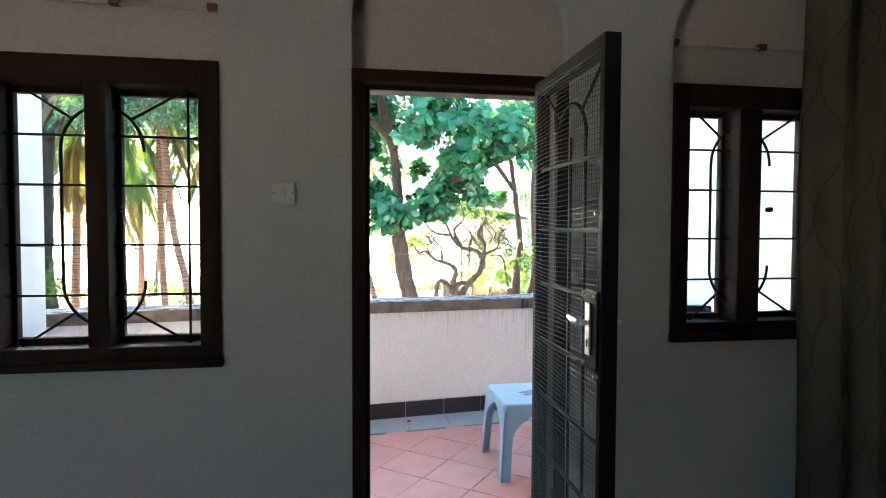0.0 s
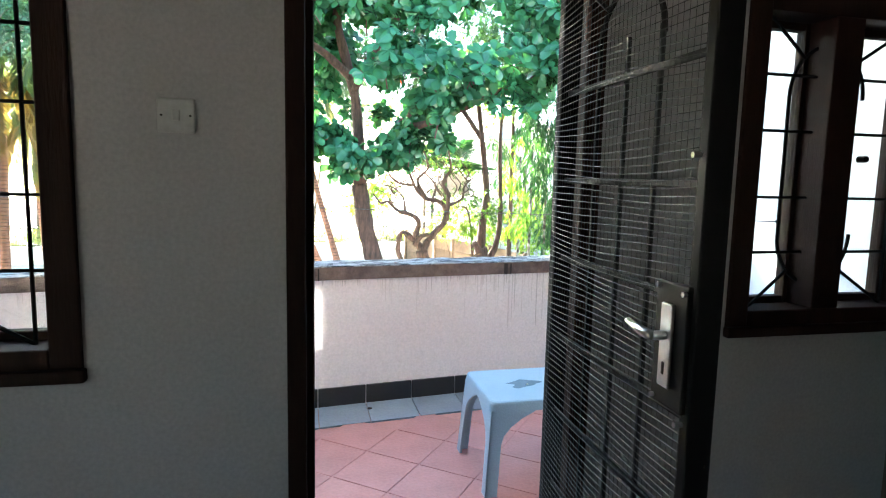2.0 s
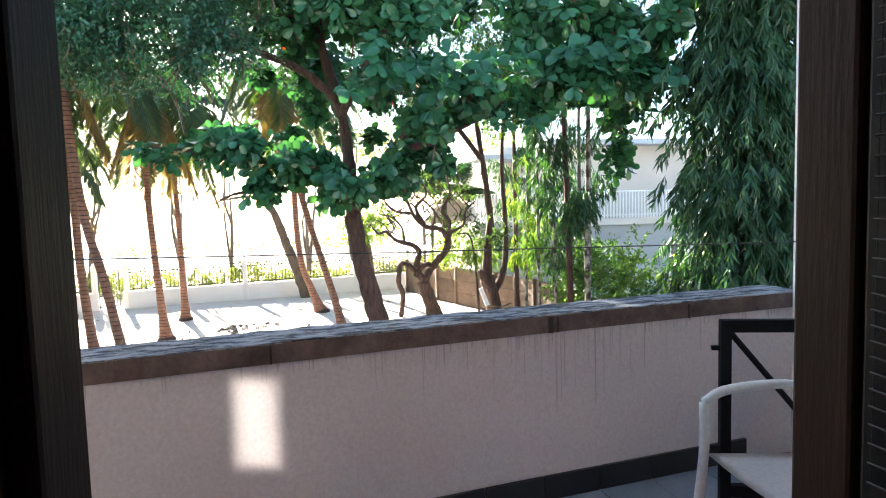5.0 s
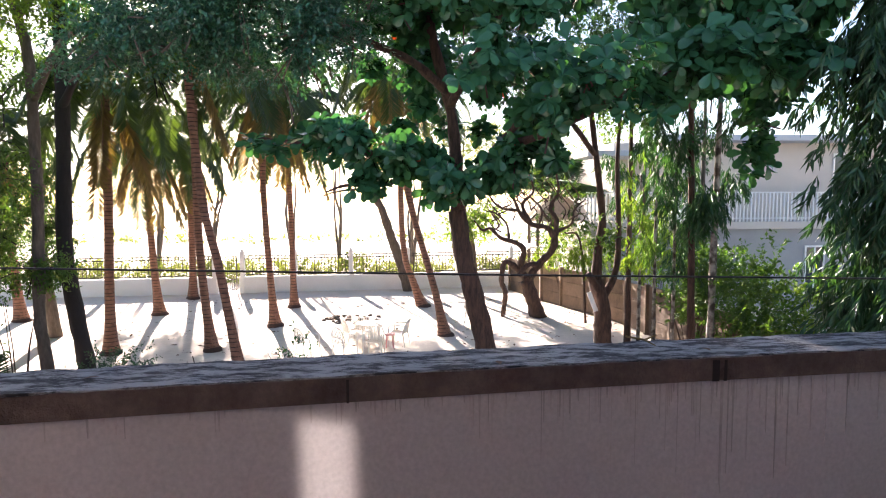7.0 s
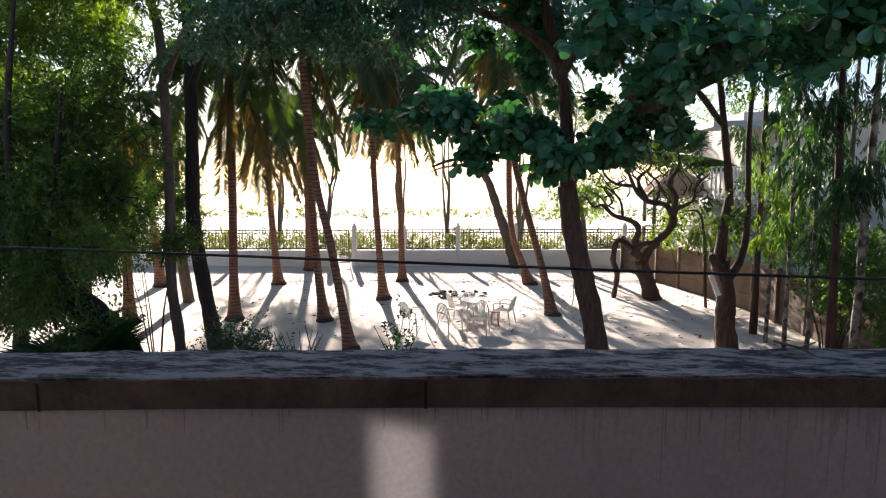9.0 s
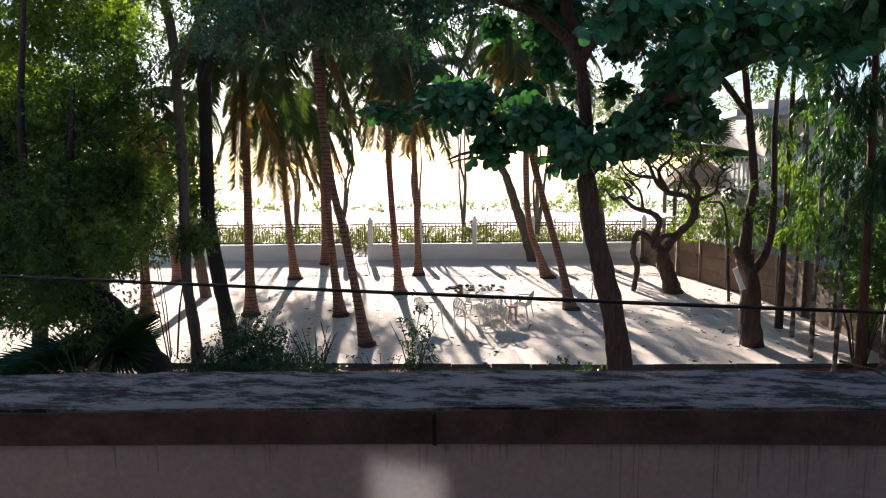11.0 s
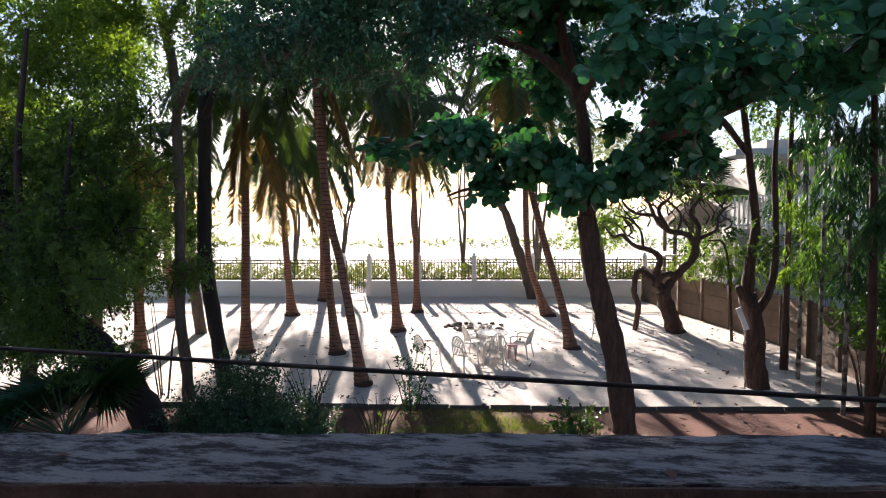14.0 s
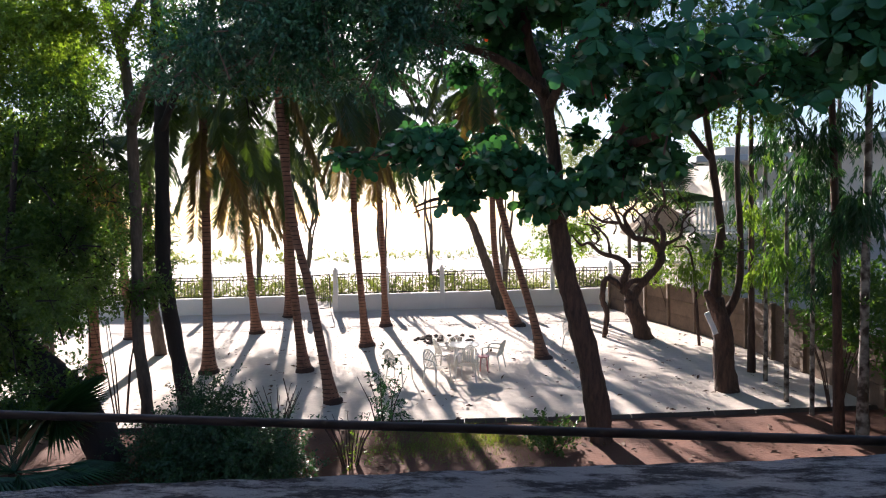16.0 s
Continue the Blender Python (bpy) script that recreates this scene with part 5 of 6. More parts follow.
small_leaf_tree("edge_tree", (-11.4, 16.8), [(-11.4, 16.8, -2.95), (-11.2, 16.8, -0.5), (-11.5, 16.8, 2.5)], 0.18, 0.1, "black_bark", [],
    [(-10.6, 16.6, -0.6, 1.4, 0.9, 0.9), (-12.2, 16.8, 0.2, 1.5, 1.0, 1.2), (-10.2, 16.8, 0.6, 1.4, 0.9, 0.8), (-9.4, 16.4, -0.2, 0.7, 0.6, 0.9), (-12.6, 16.4, -1.2, 1.2, 0.9, 0.9), (-11.2, 16.2, -1.5, 1.3, 0.8, 0.7), (-9.6, 16.2, -1.6, 0.8, 0.6, 0.6)], 3000, "dark_leaf", "dense leafy tree at the dark edge of the garden")
# crown coloured with the lighter green to imitate backlit leaves
lean_top = tree("overhanging_tree", (-9.6, 12.8), "tree hanging over the garden, its crown coloured light green to look sunlit")
limb(lean_top, "trunk", [(-9.6, 12.8, -2.95), (-9.5, 12.8, 0.5), (-9.0, 13.0, 3.4), (-8.4, 13.4, 5.0)], 0.15, 0.07, "grey_bark", 9)
twig_leaves("crown", "oval", clumpy(local(lean_top, [(-8.4, 14.4, 3.9, 1.0, 0.7, 0.7), (-7.6, 14.2, 4.6, 1.2, 0.7, 0.7), (-8.8, 14.2, 5.0, 1.3, 0.8, 0.9), (-7.2, 14.2, 5.6, 1.3, 0.8, 0.8), (-9.6, 14.2, 3.6, 0.9, 0.7, 1.1), (-7.4, 14.6, 5.1, 0.9, 0.6, 0.8), (-6.3, 14.8, 5.4, 0.6, 0.5, 0.6)]), 95, 0.25, 0.5), 2300, 18, 0.36, 0.085, "lime_leaf", lean_top, 0.35)["kind"] = "stuff"
# leaf colour lightened here too, for a backlit look
small_leaf_tree("sunlit_tree", (-11.0, 18.6), [(-11.0, 18.6, -2.95), (-10.8, 18.6, 0.5), (-10.6, 18.6, 5.0)], 0.16, 0.08, "grey_bark", [],
    [(-9.6, 17.6, 5.6, 1.2, 0.7, 0.9), (-11.4, 17.8, 3.6, 1.3, 0.8, 1.1)], 800, "lime_leaf", "tall tree with leaves coloured light green to look sunlit", 0.10, 20, 0.42)
# tree with a leaning board at the wall side, and slim mast trees
def mast_tree(base, tall, blobs, label, bark="lichen_bark", r=0.09, leaf="dark_leaf", twigs=160, lean=0.0, size=0.17):
    t = tree("mast_tree", base, label)
    limb(t, "trunk", [(base[0], base[1], -2.95), (base[0] + lean * 0.3, base[1], 0.0), (base[0] + lean, base[1], GROUND + tall)], r, r * 0.5, bark, 9, 0.03)
    loc = local(t, blobs)
    if twigs < 1000:
        # hanging tufts with gaps between them
        tufts = []
        for x, y, z, a, b, c in loc:
            for k in range(5):
                tufts.append((x + random.uniform(-a, a), y + random.uniform(-b, b), z + random.uniform(-c, c), 0.24, 0.24, 0.32))
        loc = tufts
    n = twigs
    at, out = in_blobs(loc, n)
    way = out * np.array([0.55, 0.55, 0.1]) - np.array([0, 0, 0.9])
    way /= np.linalg.norm(way, axis=1, keepdims=True)
    per = 16
    k, i = np.tile(np.linspace(0, 1, per), n), np.repeat(np.arange(n), per)
    places = at[i] + way[i] * (k * 0.38)[:, None]
    ways = way[i] * 0.9 + unit(n * per) * 0.7 - np.array([0, 0, 0.35])
    leaves("crown", "lance", places, ways, unit(n * per) + np.array([0, 0, 0.8]), size * RNG.uniform(0.7, 1.2, n * per), leaf, t)["kind"] = "stuff"
    return t


def forked_tree():
    t = tree("forked_tree", (6.04, 18.9), "dark knotty tree with a pale board leaning in its fork")
    limb(t, "trunk", [(6.08, 18.9, -2.95), (6.0, 18.9, -2.2), (5.98, 18.9, -1.6), (5.85, 18.9, -0.95), (5.79, 18.9, -0.65)], 0.27, 0.19, "bark", 16, 0.03)
    limb(t, "bough", [(5.79, 18.9, -0.7), (5.85, 18.9, 0.2), (5.93, 18.9, 1.06), (5.68, 18.9, 3.04), (5.5, 18.9, 4.5)], 0.14, 0.06, "bark", 11, 0.03)
    limb(t, "bough", [(5.95, 18.9, -1.2), (6.3, 18.9, -0.5), (6.4, 18.95, 0.6), (6.35, 19, 2.6), (6.5, 19, 5.0)], 0.11, 0.04, "bark", 11, 0.03)
    limb(t, "bough", [(5.9, 18.8, -1.0), (5.6, 18.7, -0.6), (5.5, 18.6, -0.45)], 0.12, 0.08, "bark", 9)
    twig_leaves("crown", "oval", local(t, [(5.5, 18.9, 4.6, 1.4, 1.0, 0.8), (6.6, 19, 3.9, 0.9, 0.8, 0.6), (6.0, 18.8, 0.6, 0.35, 0.35, 0.4)]), 300, 16, 0.4, 0.12, "fine_leaf", t)
    limb(t, "bough", [(5.75, 18.9, 2.6), (4.8, 18.6, 3.6), (3.4, 18.2, 4.3), (1.4, 17.8, 4.6)], 0.08, 0.03, "bark", 7)
    twig_leaves("crown", "oval", clumpy(local(t, [(4.6, 18.4, 4.3, 1.1, 0.8, 0.7), (3.0, 18.0, 4.5, 1.3, 0.8, 0.8), (1.4, 17.8, 4.7, 1.2, 0.8, 0.7), (6.6, 18.8, 5.2, 1.4, 1.0, 0.9), (3.6, 18.2, 6.0, 2.6, 1.0, 0.8), (0.2, 17.8, 5.8, 1.6, 0.8, 0.7)]), 135, 0.3, 0.55), 2700, 16, 0.4, 0.10, "dark_leaf", t, 0.35)["kind"] = "stuff"
    b = tagged(empty("board", (5.64, 18.62, -1.42)), "pale weathered board leaning in a tree fork", "board")
    part("plank", boxed(-0.06, 0.06, -0.015, 0.015, 0, 0.55, bevel=0.004), "seawall", b)
    b.matrix_world = pose(5.72, 18.62, -1.45, 0, -22, 0)


forked_tree()
ML = "slim mast tree with a pale blotched trunk and drooping leaves"
mast_tree((7.3, 20.57), 7.5, [(7.3, 20.5, 2.6, 0.6, 0.6, 1.2), (7.2, 20.4, 4.2, 0.8, 0.8, 1.0)], ML, "bark", 0.10, "dark_leaf", 200)
mast_tree((7.26, 19.64), 5.0, [(7.2, 19.6, 0.2, 0.35, 0.35, 0.5), (7.2, 19.6, 1.4, 0.45, 0.45, 0.8)], ML, "lichen_bark", 0.055, "lime_leaf", 70)
mast_tree((7.01, 18.02), 5.4, [(7.0, 18, 0.4, 0.35, 0.35, 0.7), (7.0, 18, 1.8, 0.45, 0.45, 0.9)], ML, "lichen_bark", 0.055, "fine_leaf", 60)
mast_tree((6.99, 16.89), 5.5, [(7.0, 16.9, 0.3, 0.4, 0.4, 0.5), (7.0, 16.9, 1.3, 0.5, 0.5, 0.8), (6.9, 16.9, 3.0, 0.6, 0.6, 1.0)], ML, "lichen_bark", 0.05, "dark_leaf", 130)
mast_tree((7.0, 15.94), 7.6, [(6.9, 15.9, 3.0, 0.6, 0.6, 1.0), (6.8, 15.9, 4.6, 0.8, 0.8, 1.0), (7.0, 15.9, 0.9, 0.4, 0.4, 0.6)], ML, "bark", 0.10, "dark_leaf", 260, -0.2)
mast_tree((7.24, 15.65), 7.2, [(7.4, 15.6, 3.6, 0.7, 0.7, 1.2), (7.4, 15.6, 1.5, 0.5, 0.5, 0.7)], ML, "lichen_bark", 0.10, "dark_leaf", 200, 0.1)
mast_tree((7.03, 23.81), 3.2, [(6.9, 23.8, -0.4, 0.5, 0.5, 0.5)], "thin sapling with light green leaves", "bark", 0.05, "lime_leaf", 60, -0.8)
mast_tree((8.2, 11.2), 9.0, [(8.0, 11.2, 0.0, 1.3, 1.1, 1.0), (8.0, 11.2, 1.6, 1.3, 1.1, 1.2), (7.9, 11.2, 3.4, 1.3, 1.1, 1.3), (8.0, 11.2, 5.2, 1.3, 1.1, 1.3), (8.2, 11.2, -1.4, 1.3, 1.1, 0.9)], "dense dark green mast tree clothed in drooping leaves", "grey_bark", 0.16, "dark_leaf", 3600, 0.0, 0.22)

for x, y, k in ((8.9, 23.5, 0), (9.8, 21.2, 1)):
    mast_tree((x, y), 7.0 + 0.4 * k, [(x, y, 1.2, 0.5, 0.5, 0.8), (x, y, 3.0, 0.6, 0.6, 1.0), (x + 0.2, y, 4.6, 0.8, 0.8, 1.0)], "slim mast tree with drooping leaves beyond the boundary wall", "grey_bark", 0.10, "dark_leaf", 110)

# ---------------------------------------------------------------- shrubs, hedges and small things


def bush(name, base, blobs, twigs, leaf, label, size=0.06, stems=9, tall=1.0, kind="bush"):
    t = tagged(empty(name, (base[0], base[1], GROUND)), label, kind)
    for k in range(stems):
        a = 2.399 * k
        part("stem", tubed([(0.1 * math.cos(a), 0.1 * math.sin(a), -0.05), (0.25 * math.cos(a), 0.25 * math.sin(a), tall * 0.5), (0.5 * math.cos(a), 0.4 * math.sin(a), tall * 0.95)], [0.018, 0.012, 0.005], 5), "bark", t)
    if twigs:
        twig_leaves("foliage", "oval", local(t, blobs), twigs, 18, 0.3, size, leaf, t, 0.1)["kind"] = "stuff"
    return t


bush("bush", (-3.9, 13.6), [(-3.6, 13.4, -2.2, 1.1, 0.9, 0.5), (-4.3, 14.0, -1.8, 0.6, 0.5, 0.6), (-4.8, 13.6, -2.3, 0.7, 0.6, 0.5), (-2.9, 13.3, -2.4, 0.6, 0.5, 0.35), (-4.0, 13.2, -2.5, 1.2, 0.7, 0.35)], 2300, "dark_leaf", "dense dark green garden bush with small leaves")
bush("sapling", (-1.65, 15.94), [(-1.65, 15.94, -1.7, 0.2, 0.2, 0.35), (-1.6, 15.94, -2.4, 0.35, 0.3, 0.3)], 60, "dark_leaf", "thin upright sapling with sparse leaves", 0.08, 5, 1.2, "sapling")
bush("twiggy_shrub", (-3.6, 15.3), [], 0, "fine_leaf", "leafless brown twiggy shrub", 0.05, 14, 1.1, "shrub")
bush("twiggy_shrub", (-1.9, 14.2), [(-1.7, 14.2, -2.5, 0.5, 0.4, 0.25)], 20, "lime_leaf", "leafless brown twiggy shrub", 0.05, 14, 0.9, "shrub")
bush("low_plant", (1.6, 15.0), [(1.6, 15.0, -2.5, 0.35, 0.3, 0.22)], 60, "fine_leaf", "low leafy plant at a tree foot", 0.09, 6, 0.4, "plant")
for k, (x, y, z, s, leaf) in enumerate(((7.6, 24.6, -0.6, 0.9, "lime_leaf"), (8.4, 21.5, -0.8, 0.9, "lime_leaf"), (8.3, 19.0, -0.9, 0.9, "fine_leaf"), (8.2, 16.6, -1.0, 0.9, "fine_leaf"), (6.6, 27.5, -0.7, 0.9, "lime_leaf"), (8.4, 14.6, -1.2, 0.9, "lime_leaf"), (8.5, 22.9, 0.2, 0.8, "lime_leaf"))):
    bush("wall_shrub", (x + 0.6, y), [(x + 0.3, y, z, s * 0.9, s, 0.6), (x + 0.6, y + 0.4, z + 0.6, s * 0.8, s, 0.5)], 170, leaf, "leafy shrub growing over the boundary wall", 0.10, 7, 1.8)
bush("leafy_shrub", (7.7, 17.4), [(7.7, 17.4, -1.0, 0.6, 0.6, 0.8), (7.8, 16.6, -0.3, 0.5, 0.6, 0.8), (7.9, 15.0, -0.6, 0.6, 0.7, 1.0), (7.6, 14.2, -1.6, 0.5, 0.6, 0.7)], 480, "fine_leaf", "dense green shrub along the boundary wall", 0.11, 9, 1.6, "shrub")
bush("stump_poles", (-7.5, 16.36), [(-7.5, 16.2, 0.4, 0.4, 0.4, 0.9)], 60, "fine_leaf", "cluster of thin upright stems", 0.06, 5, 2.4, "shrub")

# fan palms: low clump by the house and one in the back
def fan_palm(base, z0, count, radius, label):
    t = tagged(empty("fan_palm", (base[0], base[1], GROUND)), label, "palm")
    part("stem", tubed([(0, 0, -0.1), (0, 0, z0)], [0.12, 0.09], 8), "bark", t)
    for k in range(count):
        a, e = 2.399 * k, 0.15 + 0.9 * ((k * 0.618) % 1)
        d = Vector((math.cos(a) * math.cos(e), math.sin(a) * math.cos(e), math.sin(e)))
        hub = Vector((0, 0, z0)) + d * radius
        stalk = part("stalk", tubed([(0, 0, z0), hub], 0.012, 5), "dark_leaf", t)
        side = d.cross(Vector((0, 0, 1))).normalized()
        n = 34
        ang = np.linspace(-1.9, 1.9, n)
        way = np.cos(ang)[:, None] * np.array(d) + np.sin(ang)[:, None] * np.array(side) - np.array([0, 0, 0.25])
        leaves("fan_blade", "leaflet", np.tile(np.array(hub), (n, 1)), way, np.tile([0, 0, 1.0], (n, 1)), np.full(n, radius * 0.95), "dark_leaf", stalk)


fan_palm((-6.7, 12.6), 0.55, 26, 0.95, "spiky dark fan palm clump in the soil bed")
fan_palm((7.15, 29.4), 4.6, 20, 1.3, "tall fan palm behind the boundary wall")


def garden_chair_set():
    first = tagged(plastic_chair(), "white plastic garden armchair standing on sand", "chair", "chairs round the garden table")
    spots = ((-1.94, 19.6, 70), (-0.6, 21.75, 185), (0.5, 20.95, 250), (-0.15, 19.8, -10), (-0.93, 19.45, 50), (-0.85, 21.2, 120))
    for x, y, a in spots[1:]:
        copy_thing(first, pose(x, y, GROUND + 0.015, 0, 0, a))
    first.matrix_world = pose(spots[0][0], spots[0][1], GROUND + 0.015, 0, 0, spots[0][2])
    t = tagged(empty("garden_table", (-0.3, 20.85, GROUND + 0.01)), "round white plastic garden table", "table")
    part("tabletop", tubed([(0, 0, 0.69), (0, 0, 0.72)], [0.43, 0.45], 28), "white_plastic", t)
    for k in range(4):
        a = math.pi / 4 + k * math.pi / 2
        part("leg", tubed([(0.3 * math.cos(a), 0.3 * math.sin(a), 0.69), (0.36 * math.cos(a), 0.36 * math.sin(a), 0)], [0.03, 0.02], 6), "white_plastic", t)
    c = tagged(empty("plastic_stool", (0.25, 20.75, GROUND + 0.01)), "small pink plastic stool among the chairs", "stool")
    part("seat", tubed([(0, 0, 0.38), (0, 0, 0.42)], [0.15, 0.16], 18), "pink_plastic", c)
    for k in range(4):
        a = math.pi / 4 + k * math.pi / 2
        part("leg", tubed([(0.11 * math.cos(a), 0.11 * math.sin(a), 0.38), (0.15 * math.cos(a), 0.15 * math.sin(a), 0)], 0.02, 5), "pink_plastic", c)
    far = copy_thing(first, pose(3.05, 23.4, GROUND + 0.015, 0, 0, 40))
    far["group"] = ""


garden_chair_set()


def fire_ring():
    f = tagged(empty("fire_ring", (-1.17, 25.0, GROUND)), "low ring of dark stones around an old fire place", "fire ring")
    for k in range(34):
        a = random.uniform(0, 6.28)
        r = random.choice((random.uniform(0.75, 1.0), random.uniform(0.2, 1.0)))
        s = random.uniform(0.06, 0.13)
        bm = bmesh.new()
        bmesh.ops.create_icosphere(bm, subdivisions=1, radius=s)
        for v in bm.verts:
            v.co *= random.uniform(0.75, 1.2)
            v.co.z *= 0.55
            v.co += Vector((1.1 * r * math.cos(a), 0.8 * r * math.sin(a), s * 0.35))
        part("stone", bm, "stone", f)


fire_ring()


def grass_patch():
    n = 7000
    x, y = RNG.normal(-0.2, 0.75, n), RNG.normal(15.35, 0.5, n)
    x += 0.5 * np.sin(y * 5)
    at = np.stack([x, y, np.full(n, GROUND + 0.055)], 1)
    ok = (y < 16.3 + 0.1 * x)
    at = at[ok]
    m = len(at)
    g = leaves("grass", "blade", at, RNG.normal(size=(m, 3)) * 0.55 + np.array([0, 0, 0.8]), unit(m), RNG.uniform(0.05, 0.13, m), "grass")
    tagged(g, "patchy low green grass on soil", "grass", kind="stuff")


grass_patch()


def litter():
    n = 900
    x, y = RNG.uniform(-9, 8, n), RNG.uniform(12.5, 30, n)
    z = np.where(y < 16.35 + 0.12 * x, GROUND + 0.075, GROUND + 0.045)
    at = np.stack([x, y, z], 1)
    w = RNG.normal(size=(n, 3)) * np.array([1, 1, 0.15])
    ob = leaves("fallen_leaf", "oval", at, w, np.array([0, 0, 1.0]) + RNG.normal(size=(n, 3)) * 0.25, RNG.uniform(0.08, 0.2, n), "litter")
    tagged(ob, "scattered dry brown fallen leaves on the ground", "leaves", kind="stuff")


litter()


def soil_litter():
    n = 700
    x, y = RNG.uniform(-7, 8.3, n), RNG.uniform(11.5, 16.2, n)
    at = np.stack([x, y, np.full(n, GROUND + 0.075)], 1)
    ob = leaves("soil_leaf", "oval", at, RNG.normal(size=(n, 3)) * np.array([1, 1, 0.15]), np.array([0, 0, 1.0]) + RNG.normal(size=(n, 3)) * 0.3, RNG.uniform(0.06, 0.17, n), "litter")
    tagged(ob, "dry brown leaves strewn over the soil bed", "leaves", kind="stuff")


soil_litter()


def coping_litter():
    for x, off, a in ((1.84, 0.1, 30), (2.55, 0.07, 80), (-0.1, 0.12, 10), (1.1, 0.06, 55)):
        v = leaves("dry_leaf", "oval", [(x, bow(x) + off, COPE + 0.006)], [(math.cos(a), math.sin(a), 0.05)], [(0, 0.2, 1)], [0.05], "litter")
        tagged(v, "small dry leaf lying on the coping", "leaf")


coping_litter()


def garden_sticks():
    for name, label, pts, r in (
        ("garden_stake", "thin dark stake leaning in the sand", [(-3.91, 17.04, GROUND - 0.1), (-4.1, 17.04, -2.05)], 0.016),
        ("garden_stick", "thin stick leaning against a tree foot", [(5.74, 18.75, GROUND - 0.04), (5.86, 18.72, -1.75)], 0.014),
    ):
        t = tagged(empty(name, pts[0]), label, "stick")
        o = Vector(pts[0])
        part("shaft", tubed([Vector(p) - o for p in pts], [r, r * 0.7], 6), "bark", t)


garden_sticks()


def coping_twig():
    t = tagged(empty("forked_twig", (1.68, 5.45, COPE + 0.012)), "small pale forked dry twig on the coping", "twig")
    for pts in ([(-0.05, 0.10, 0.0), (-0.01, 0.02, 0.004), (0.0, -0.05, 0.0)], [(-0.01, 0.02, 0.004), (0.05, 0.06, 0.012)], [(-0.01, 0.02, 0.004), (-0.05, 0.0, 0.016)]):
        part("stem", tubed(pts, [0.004] * (len(pts) - 1) + [0.002], 5), "dry_frond", t)


coping_twig()

# shore scrub and bare beach trees beyond the seawall
def shore():
    blobs = [(x, 37.5 + 2.0 * math.sin(x * 1.7), GROUND + 0.35, 1.6, 1.0, 0.55 + 0.2 * math.sin(x * 2.3)) for x in np.arange(-26, 12, 1.5)]
    t = tagged(empty("shore_scrub", (0, 37, GROUND)), "low sunlit green scrub behind the railing", "scrub", kind="stuff")
    twig_leaves("foliage", "oval", local(t, blobs), 3000, 14, 0.5, 0.16, "far_bush", t, -0.2)["kind"] = "stuff"
    far = [(x, 68 + 3 * math.sin(x), GROUND + 0.2, 2.5, 1.2, 0.7) for x in np.arange(-40, 20, 3.1)]
    f = tagged(empty("far_scrub", (0, 68, GROUND)), "distant band of low scrub on the beach", "scrub", kind="stuff")
    twig_leaves("foliage", "oval", local(f, far), 500, 14, 0.7, 0.28, "far_bush", f, -0.2)["kind"] = "stuff"
    # last two trees are added, and crowns set high, to shade the sand
    for x, y, hgt in ((-5.9, 39, 9.0), (-3.4, 40, 9.5), (-10.5, 38.5, 8.0), (1.0, 36.4, 8.5), (-14.5, 41, 9.0), (4.5, 40.5, 9.0)):
        t = tree("beach_tree", (x, y), "slender beach tree with several bare stems and thin foliage")
        for k in range(3):
            dx = random.uniform(-0.7, 0.7)
            limb(t, "stem", [(x, y, -2.95), (x + dx * 0.2, y, -1.6), (x + dx * 0.8 + random.uniform(-0.15, 0.15), y + 0.2 * k, 0.6), (x + dx * 1.1 + random.uniform(-0.4, 0.4), y + 0.3 * k, 2.2), (x + dx * 1.4, y + 0.3 * k, GROUND + hgt)], 0.15 - 0.03 * k, 0.03, "grey_bark", 7, 0.1)
        twig_leaves("crown", "oval", clumpy(local(t, [(x + 0.6, y, 4.4, 1.3, 1.0, 0.7), (x + 2.0, y, 4.9, 1.3, 1.0, 0.7), (x + 1.2, y, 5.9, 1.6, 1.2, 0.7)]), 20, 0.4, 0.65), 300, 14, 0.6, 0.15, "far_bush", t, 0.5)["kind"] = "stuff"
    t = tree("wall_tree", (3.9, 30.5), "round leafy tree beside the seawall")
    limb(t, "trunk", [(3.9, 30.5, -2.95), (3.8, 30.5, -1.0), (3.6, 30.5, 0.4)], 0.16, 0.08, "grey_bark", 8)
    twig_leaves("crown", "oval", local(t, [(3.3, 30.5, 0.3, 1.2, 0.9, 1.0), (4.2, 30.5, 0.9, 0.9, 0.9, 0.7)]), 260, 16, 0.4, 0.14, "lime_leaf", t)["kind"] = "stuff"


shore()
# leaning far trunk by the seawall
lean = tree("leaning_trunk_tree", (0.82, 31.9), "pale leaning tree trunk with a bare side branch")
limb(lean, "trunk", [(0.85, 31.9, -2.95), (0.4, 31.9, -1.4), (0.02, 31.9, -0.27), (-0.4, 31.9, 1.0), (-0.75, 31.9, 1.9), (-1.0, 31.9, 4.0)], 0.26, 0.14, "grey_bark", 9)
limb(lean, "bough", [(-0.6, 31.9, 1.6), (-1.4, 31.9, 2.0), (-2.6, 31.9, 1.9), (-3.2, 31.9, 1.7)], 0.09, 0.03, "grey_bark", 7)


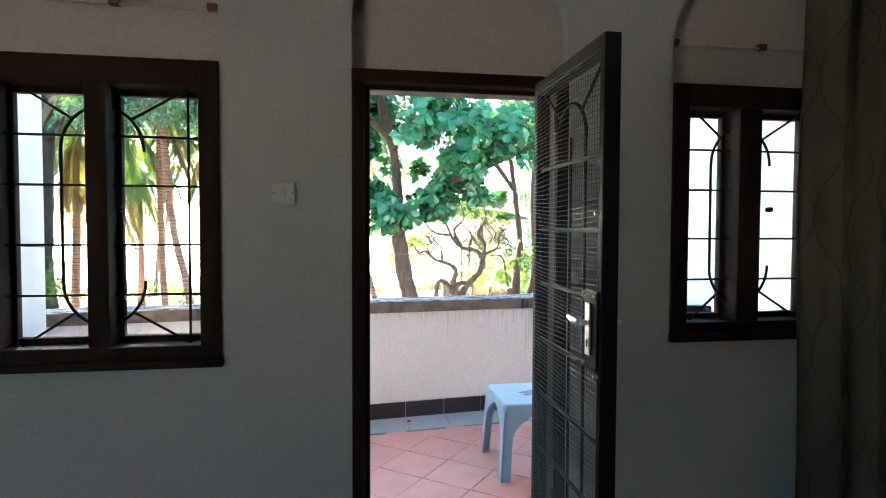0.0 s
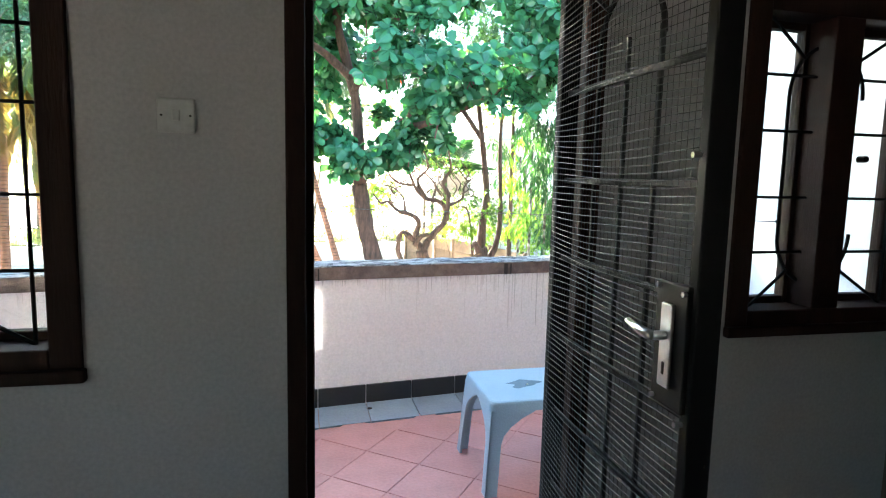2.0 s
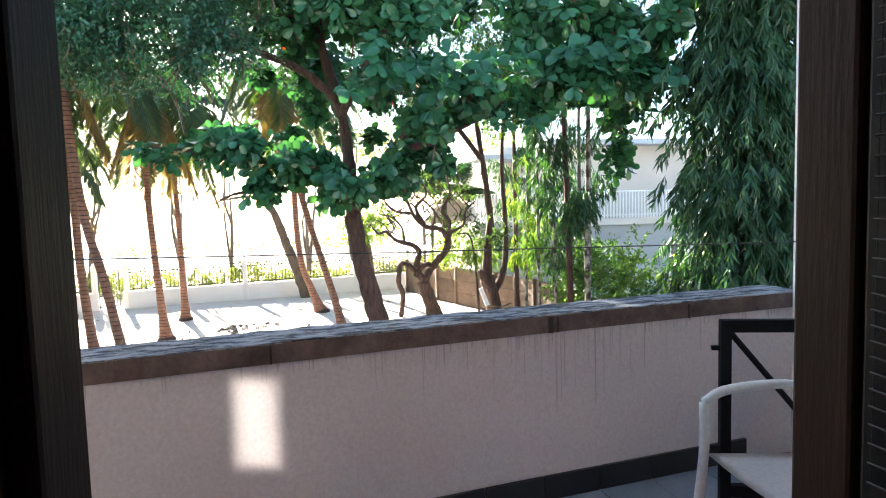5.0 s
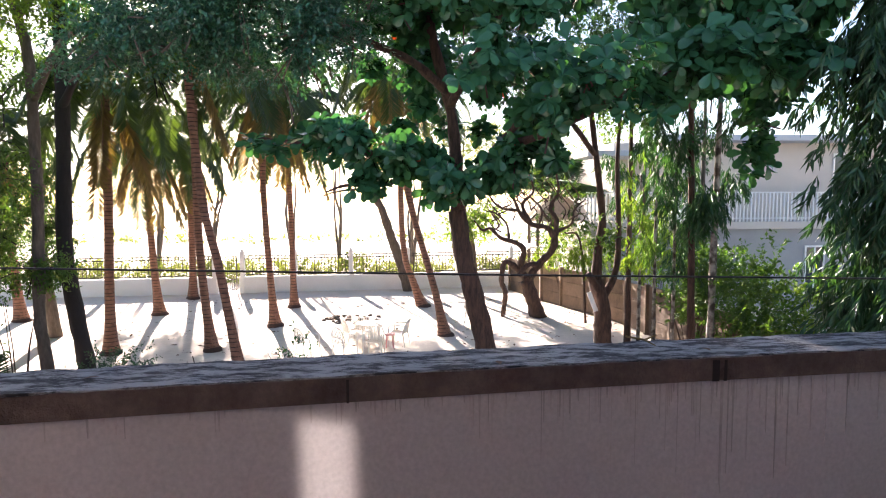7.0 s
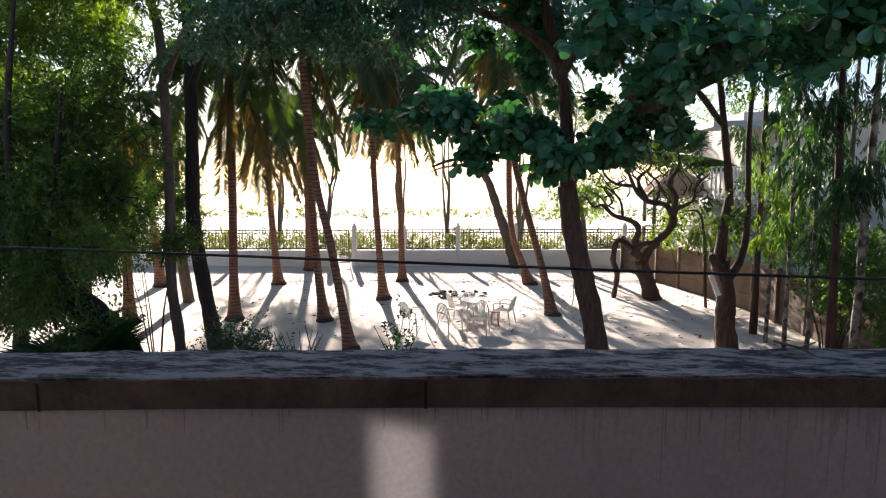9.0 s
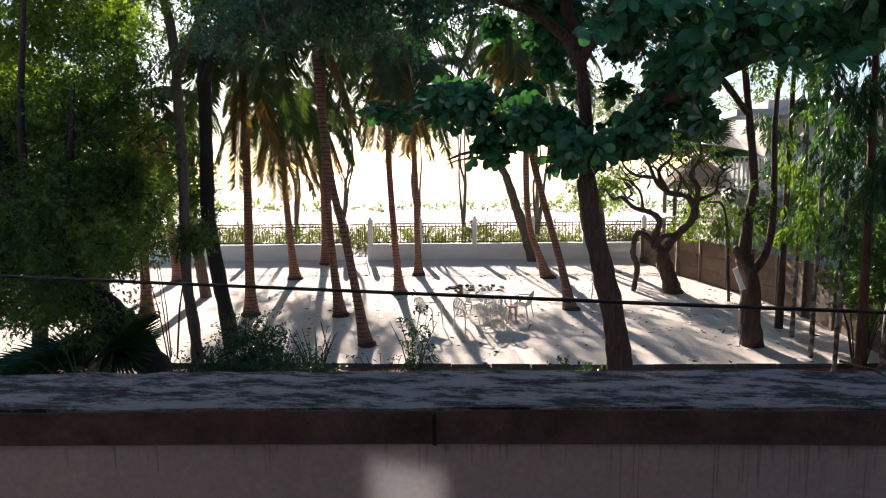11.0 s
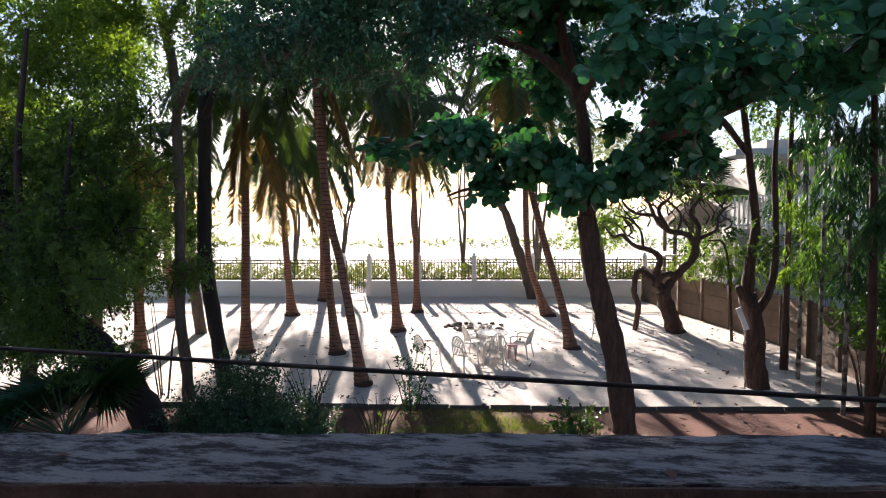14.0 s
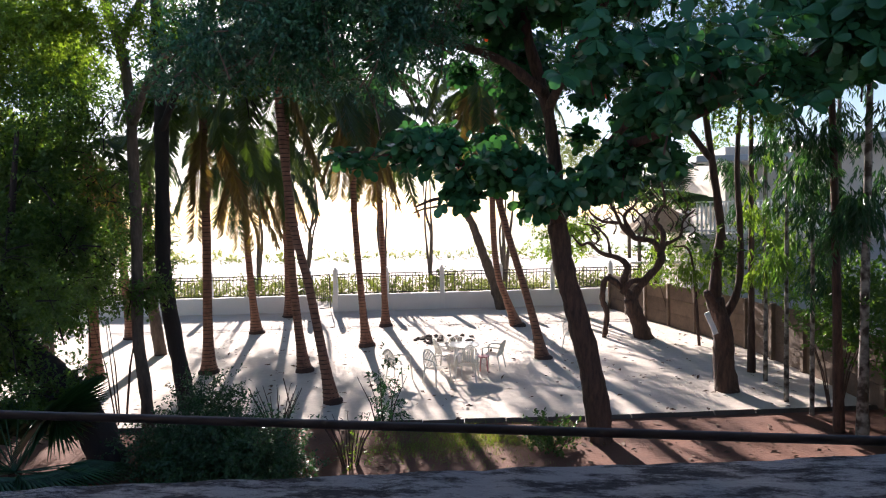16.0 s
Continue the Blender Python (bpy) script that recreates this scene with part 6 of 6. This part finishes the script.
# backdrop of garden trees closing the left and right
for x, y, tall, leaf in ((-16, 20, 6, "fine_leaf"), (-14.5, 15.5, 6.5, "fine_leaf"), (-19, 27, 7, "lime_leaf"), (14.5, 13, 7, "dark_leaf"), (10.5, 36, 6, "lime_leaf")):
    t = tree("garden_tree", (x, y), "leafy garden tree at the edge of the grounds")
    limb(t, "trunk", [(x, y, -2.95), (x + 0.2, y, 0.5), (x, y, GROUND + tall)], 0.2, 0.08, "grey_bark", 8)
    twig_leaves("crown", "oval", local(t, [(x, y, GROUND + tall - 1.2, 2.4, 2.0, 1.7), (x + 0.8, y, GROUND + tall + 1.0, 2.4, 2.0, 1.6), (x - 1.2, y, GROUND + tall - 2.6, 1.6, 1.6, 1.4)]), 600, 14, 0.5, 0.15, leaf, t)["kind"] = "stuff"

# unseen dense upper crown, added to the feathery tree to keep low sun off doorway
twig_leaves("crown", "oval", local(feathery, [(-2.0, 13.6, 5.3, 0.7, 0.4, 0.5), (-1.2, 13.4, 5.4, 0.7, 0.4, 0.45)]), 520, 17, 0.38, 0.085, "blue_leaf", feathery, 0.2)["kind"] = "stuff"

# ---------------------------------------------------------------- tiles


def floor_tiles():
    holder = structure(empty("floor_balcony", (0, 0, FLOOR)), "diagonal terracotta tiles with a grey tiled gutter strip", "floor")
    s = 0.30
    bm = boxed(-s / 2 + 0.004, s / 2 - 0.004, -s / 2 + 0.004, s / 2 - 0.004, -0.012, 0, bevel=0.002)
    me = bpy.data.meshes.new("tile")
    bm.to_mesh(me)
    bm.free()
    me.materials.append(M["tile"])
    rot = radians(45 + 6)
    for i in range(-16, 17):
        for j in range(-16, 17):
            x = 1.3 + s * (i * math.cos(rot) - j * math.sin(rot))
            y = 4.35 + s * (i * math.sin(rot) + j * math.cos(rot))
            if -1.7 < x < 3.1 and WB + 0.34 < y < bow(x) - 0.42:
                t = new("tile", me)
                t.parent = holder
                t.matrix_basis = pose(x, y, random.uniform(-0.0007, 0.0007), 0, 0, 51)
    bm = bmesh.new()
    # clipped tiles at the edges, in one field just below the whole ones
    edge = [(-3.5, WB + 0.13)] + [(3.25, WB + 0.13)] + [(x, bow(x) - 0.31) for x in (3.25, 2.4, 1.6, 0.8, 0.0, -0.8, -1.6, -2.4, -3.5)]
    bm.faces.new([bm.verts.new((x, y, -0.0035)) for x, y in edge])
    part("cut_tile", bm, "tile", holder)["kind"] = "stuff"
    for i in range(22):
        x0 = -1.72 + 0.2925 * i + 0.008
        x1 = x0 + 0.2925 - 0.006
        if x1 > 3.24:
            break
        for name, o0, o1, z0, z1, m in (("gutter_tile", -0.30, -0.008, -0.012, 0.002, "grey_tile"), ("skirting_tile", -0.004, 0.011, 0.0, 0.113, "black_tile")):
            bm = bmesh.new()
            v = [bm.verts.new((x, bow(x) + o, z)) for z in (z0, z1) for x, o in ((x0, o0), (x1, o0), (x1, o1), (x0, o1))]
            for f in ((0, 1, 2, 3), (4, 5, 6, 7), (0, 1, 5, 4), (1, 2, 6, 5), (2, 3, 7, 6), (3, 0, 4, 7)):
                bm.faces.new([v[k] for k in f])
            part(name, bm, m, holder)
    for i in range(22):
        x0 = -3.4 + 0.30 * i
        if x0 < 3.0:
            part("gutter_tile", boxed(x0 + 0.004, x0 + 0.296, WB + 0.004, WB + 0.13, -0.012, 0.001, bevel=0.002), "grey_tile", holder)
    part("drain", tubed([(0.93, bow(0.93) - 0.11, 0.002), (0.93, bow(0.93) - 0.11, 0.006)], 0.014, 10), "crack", holder)


floor_tiles()
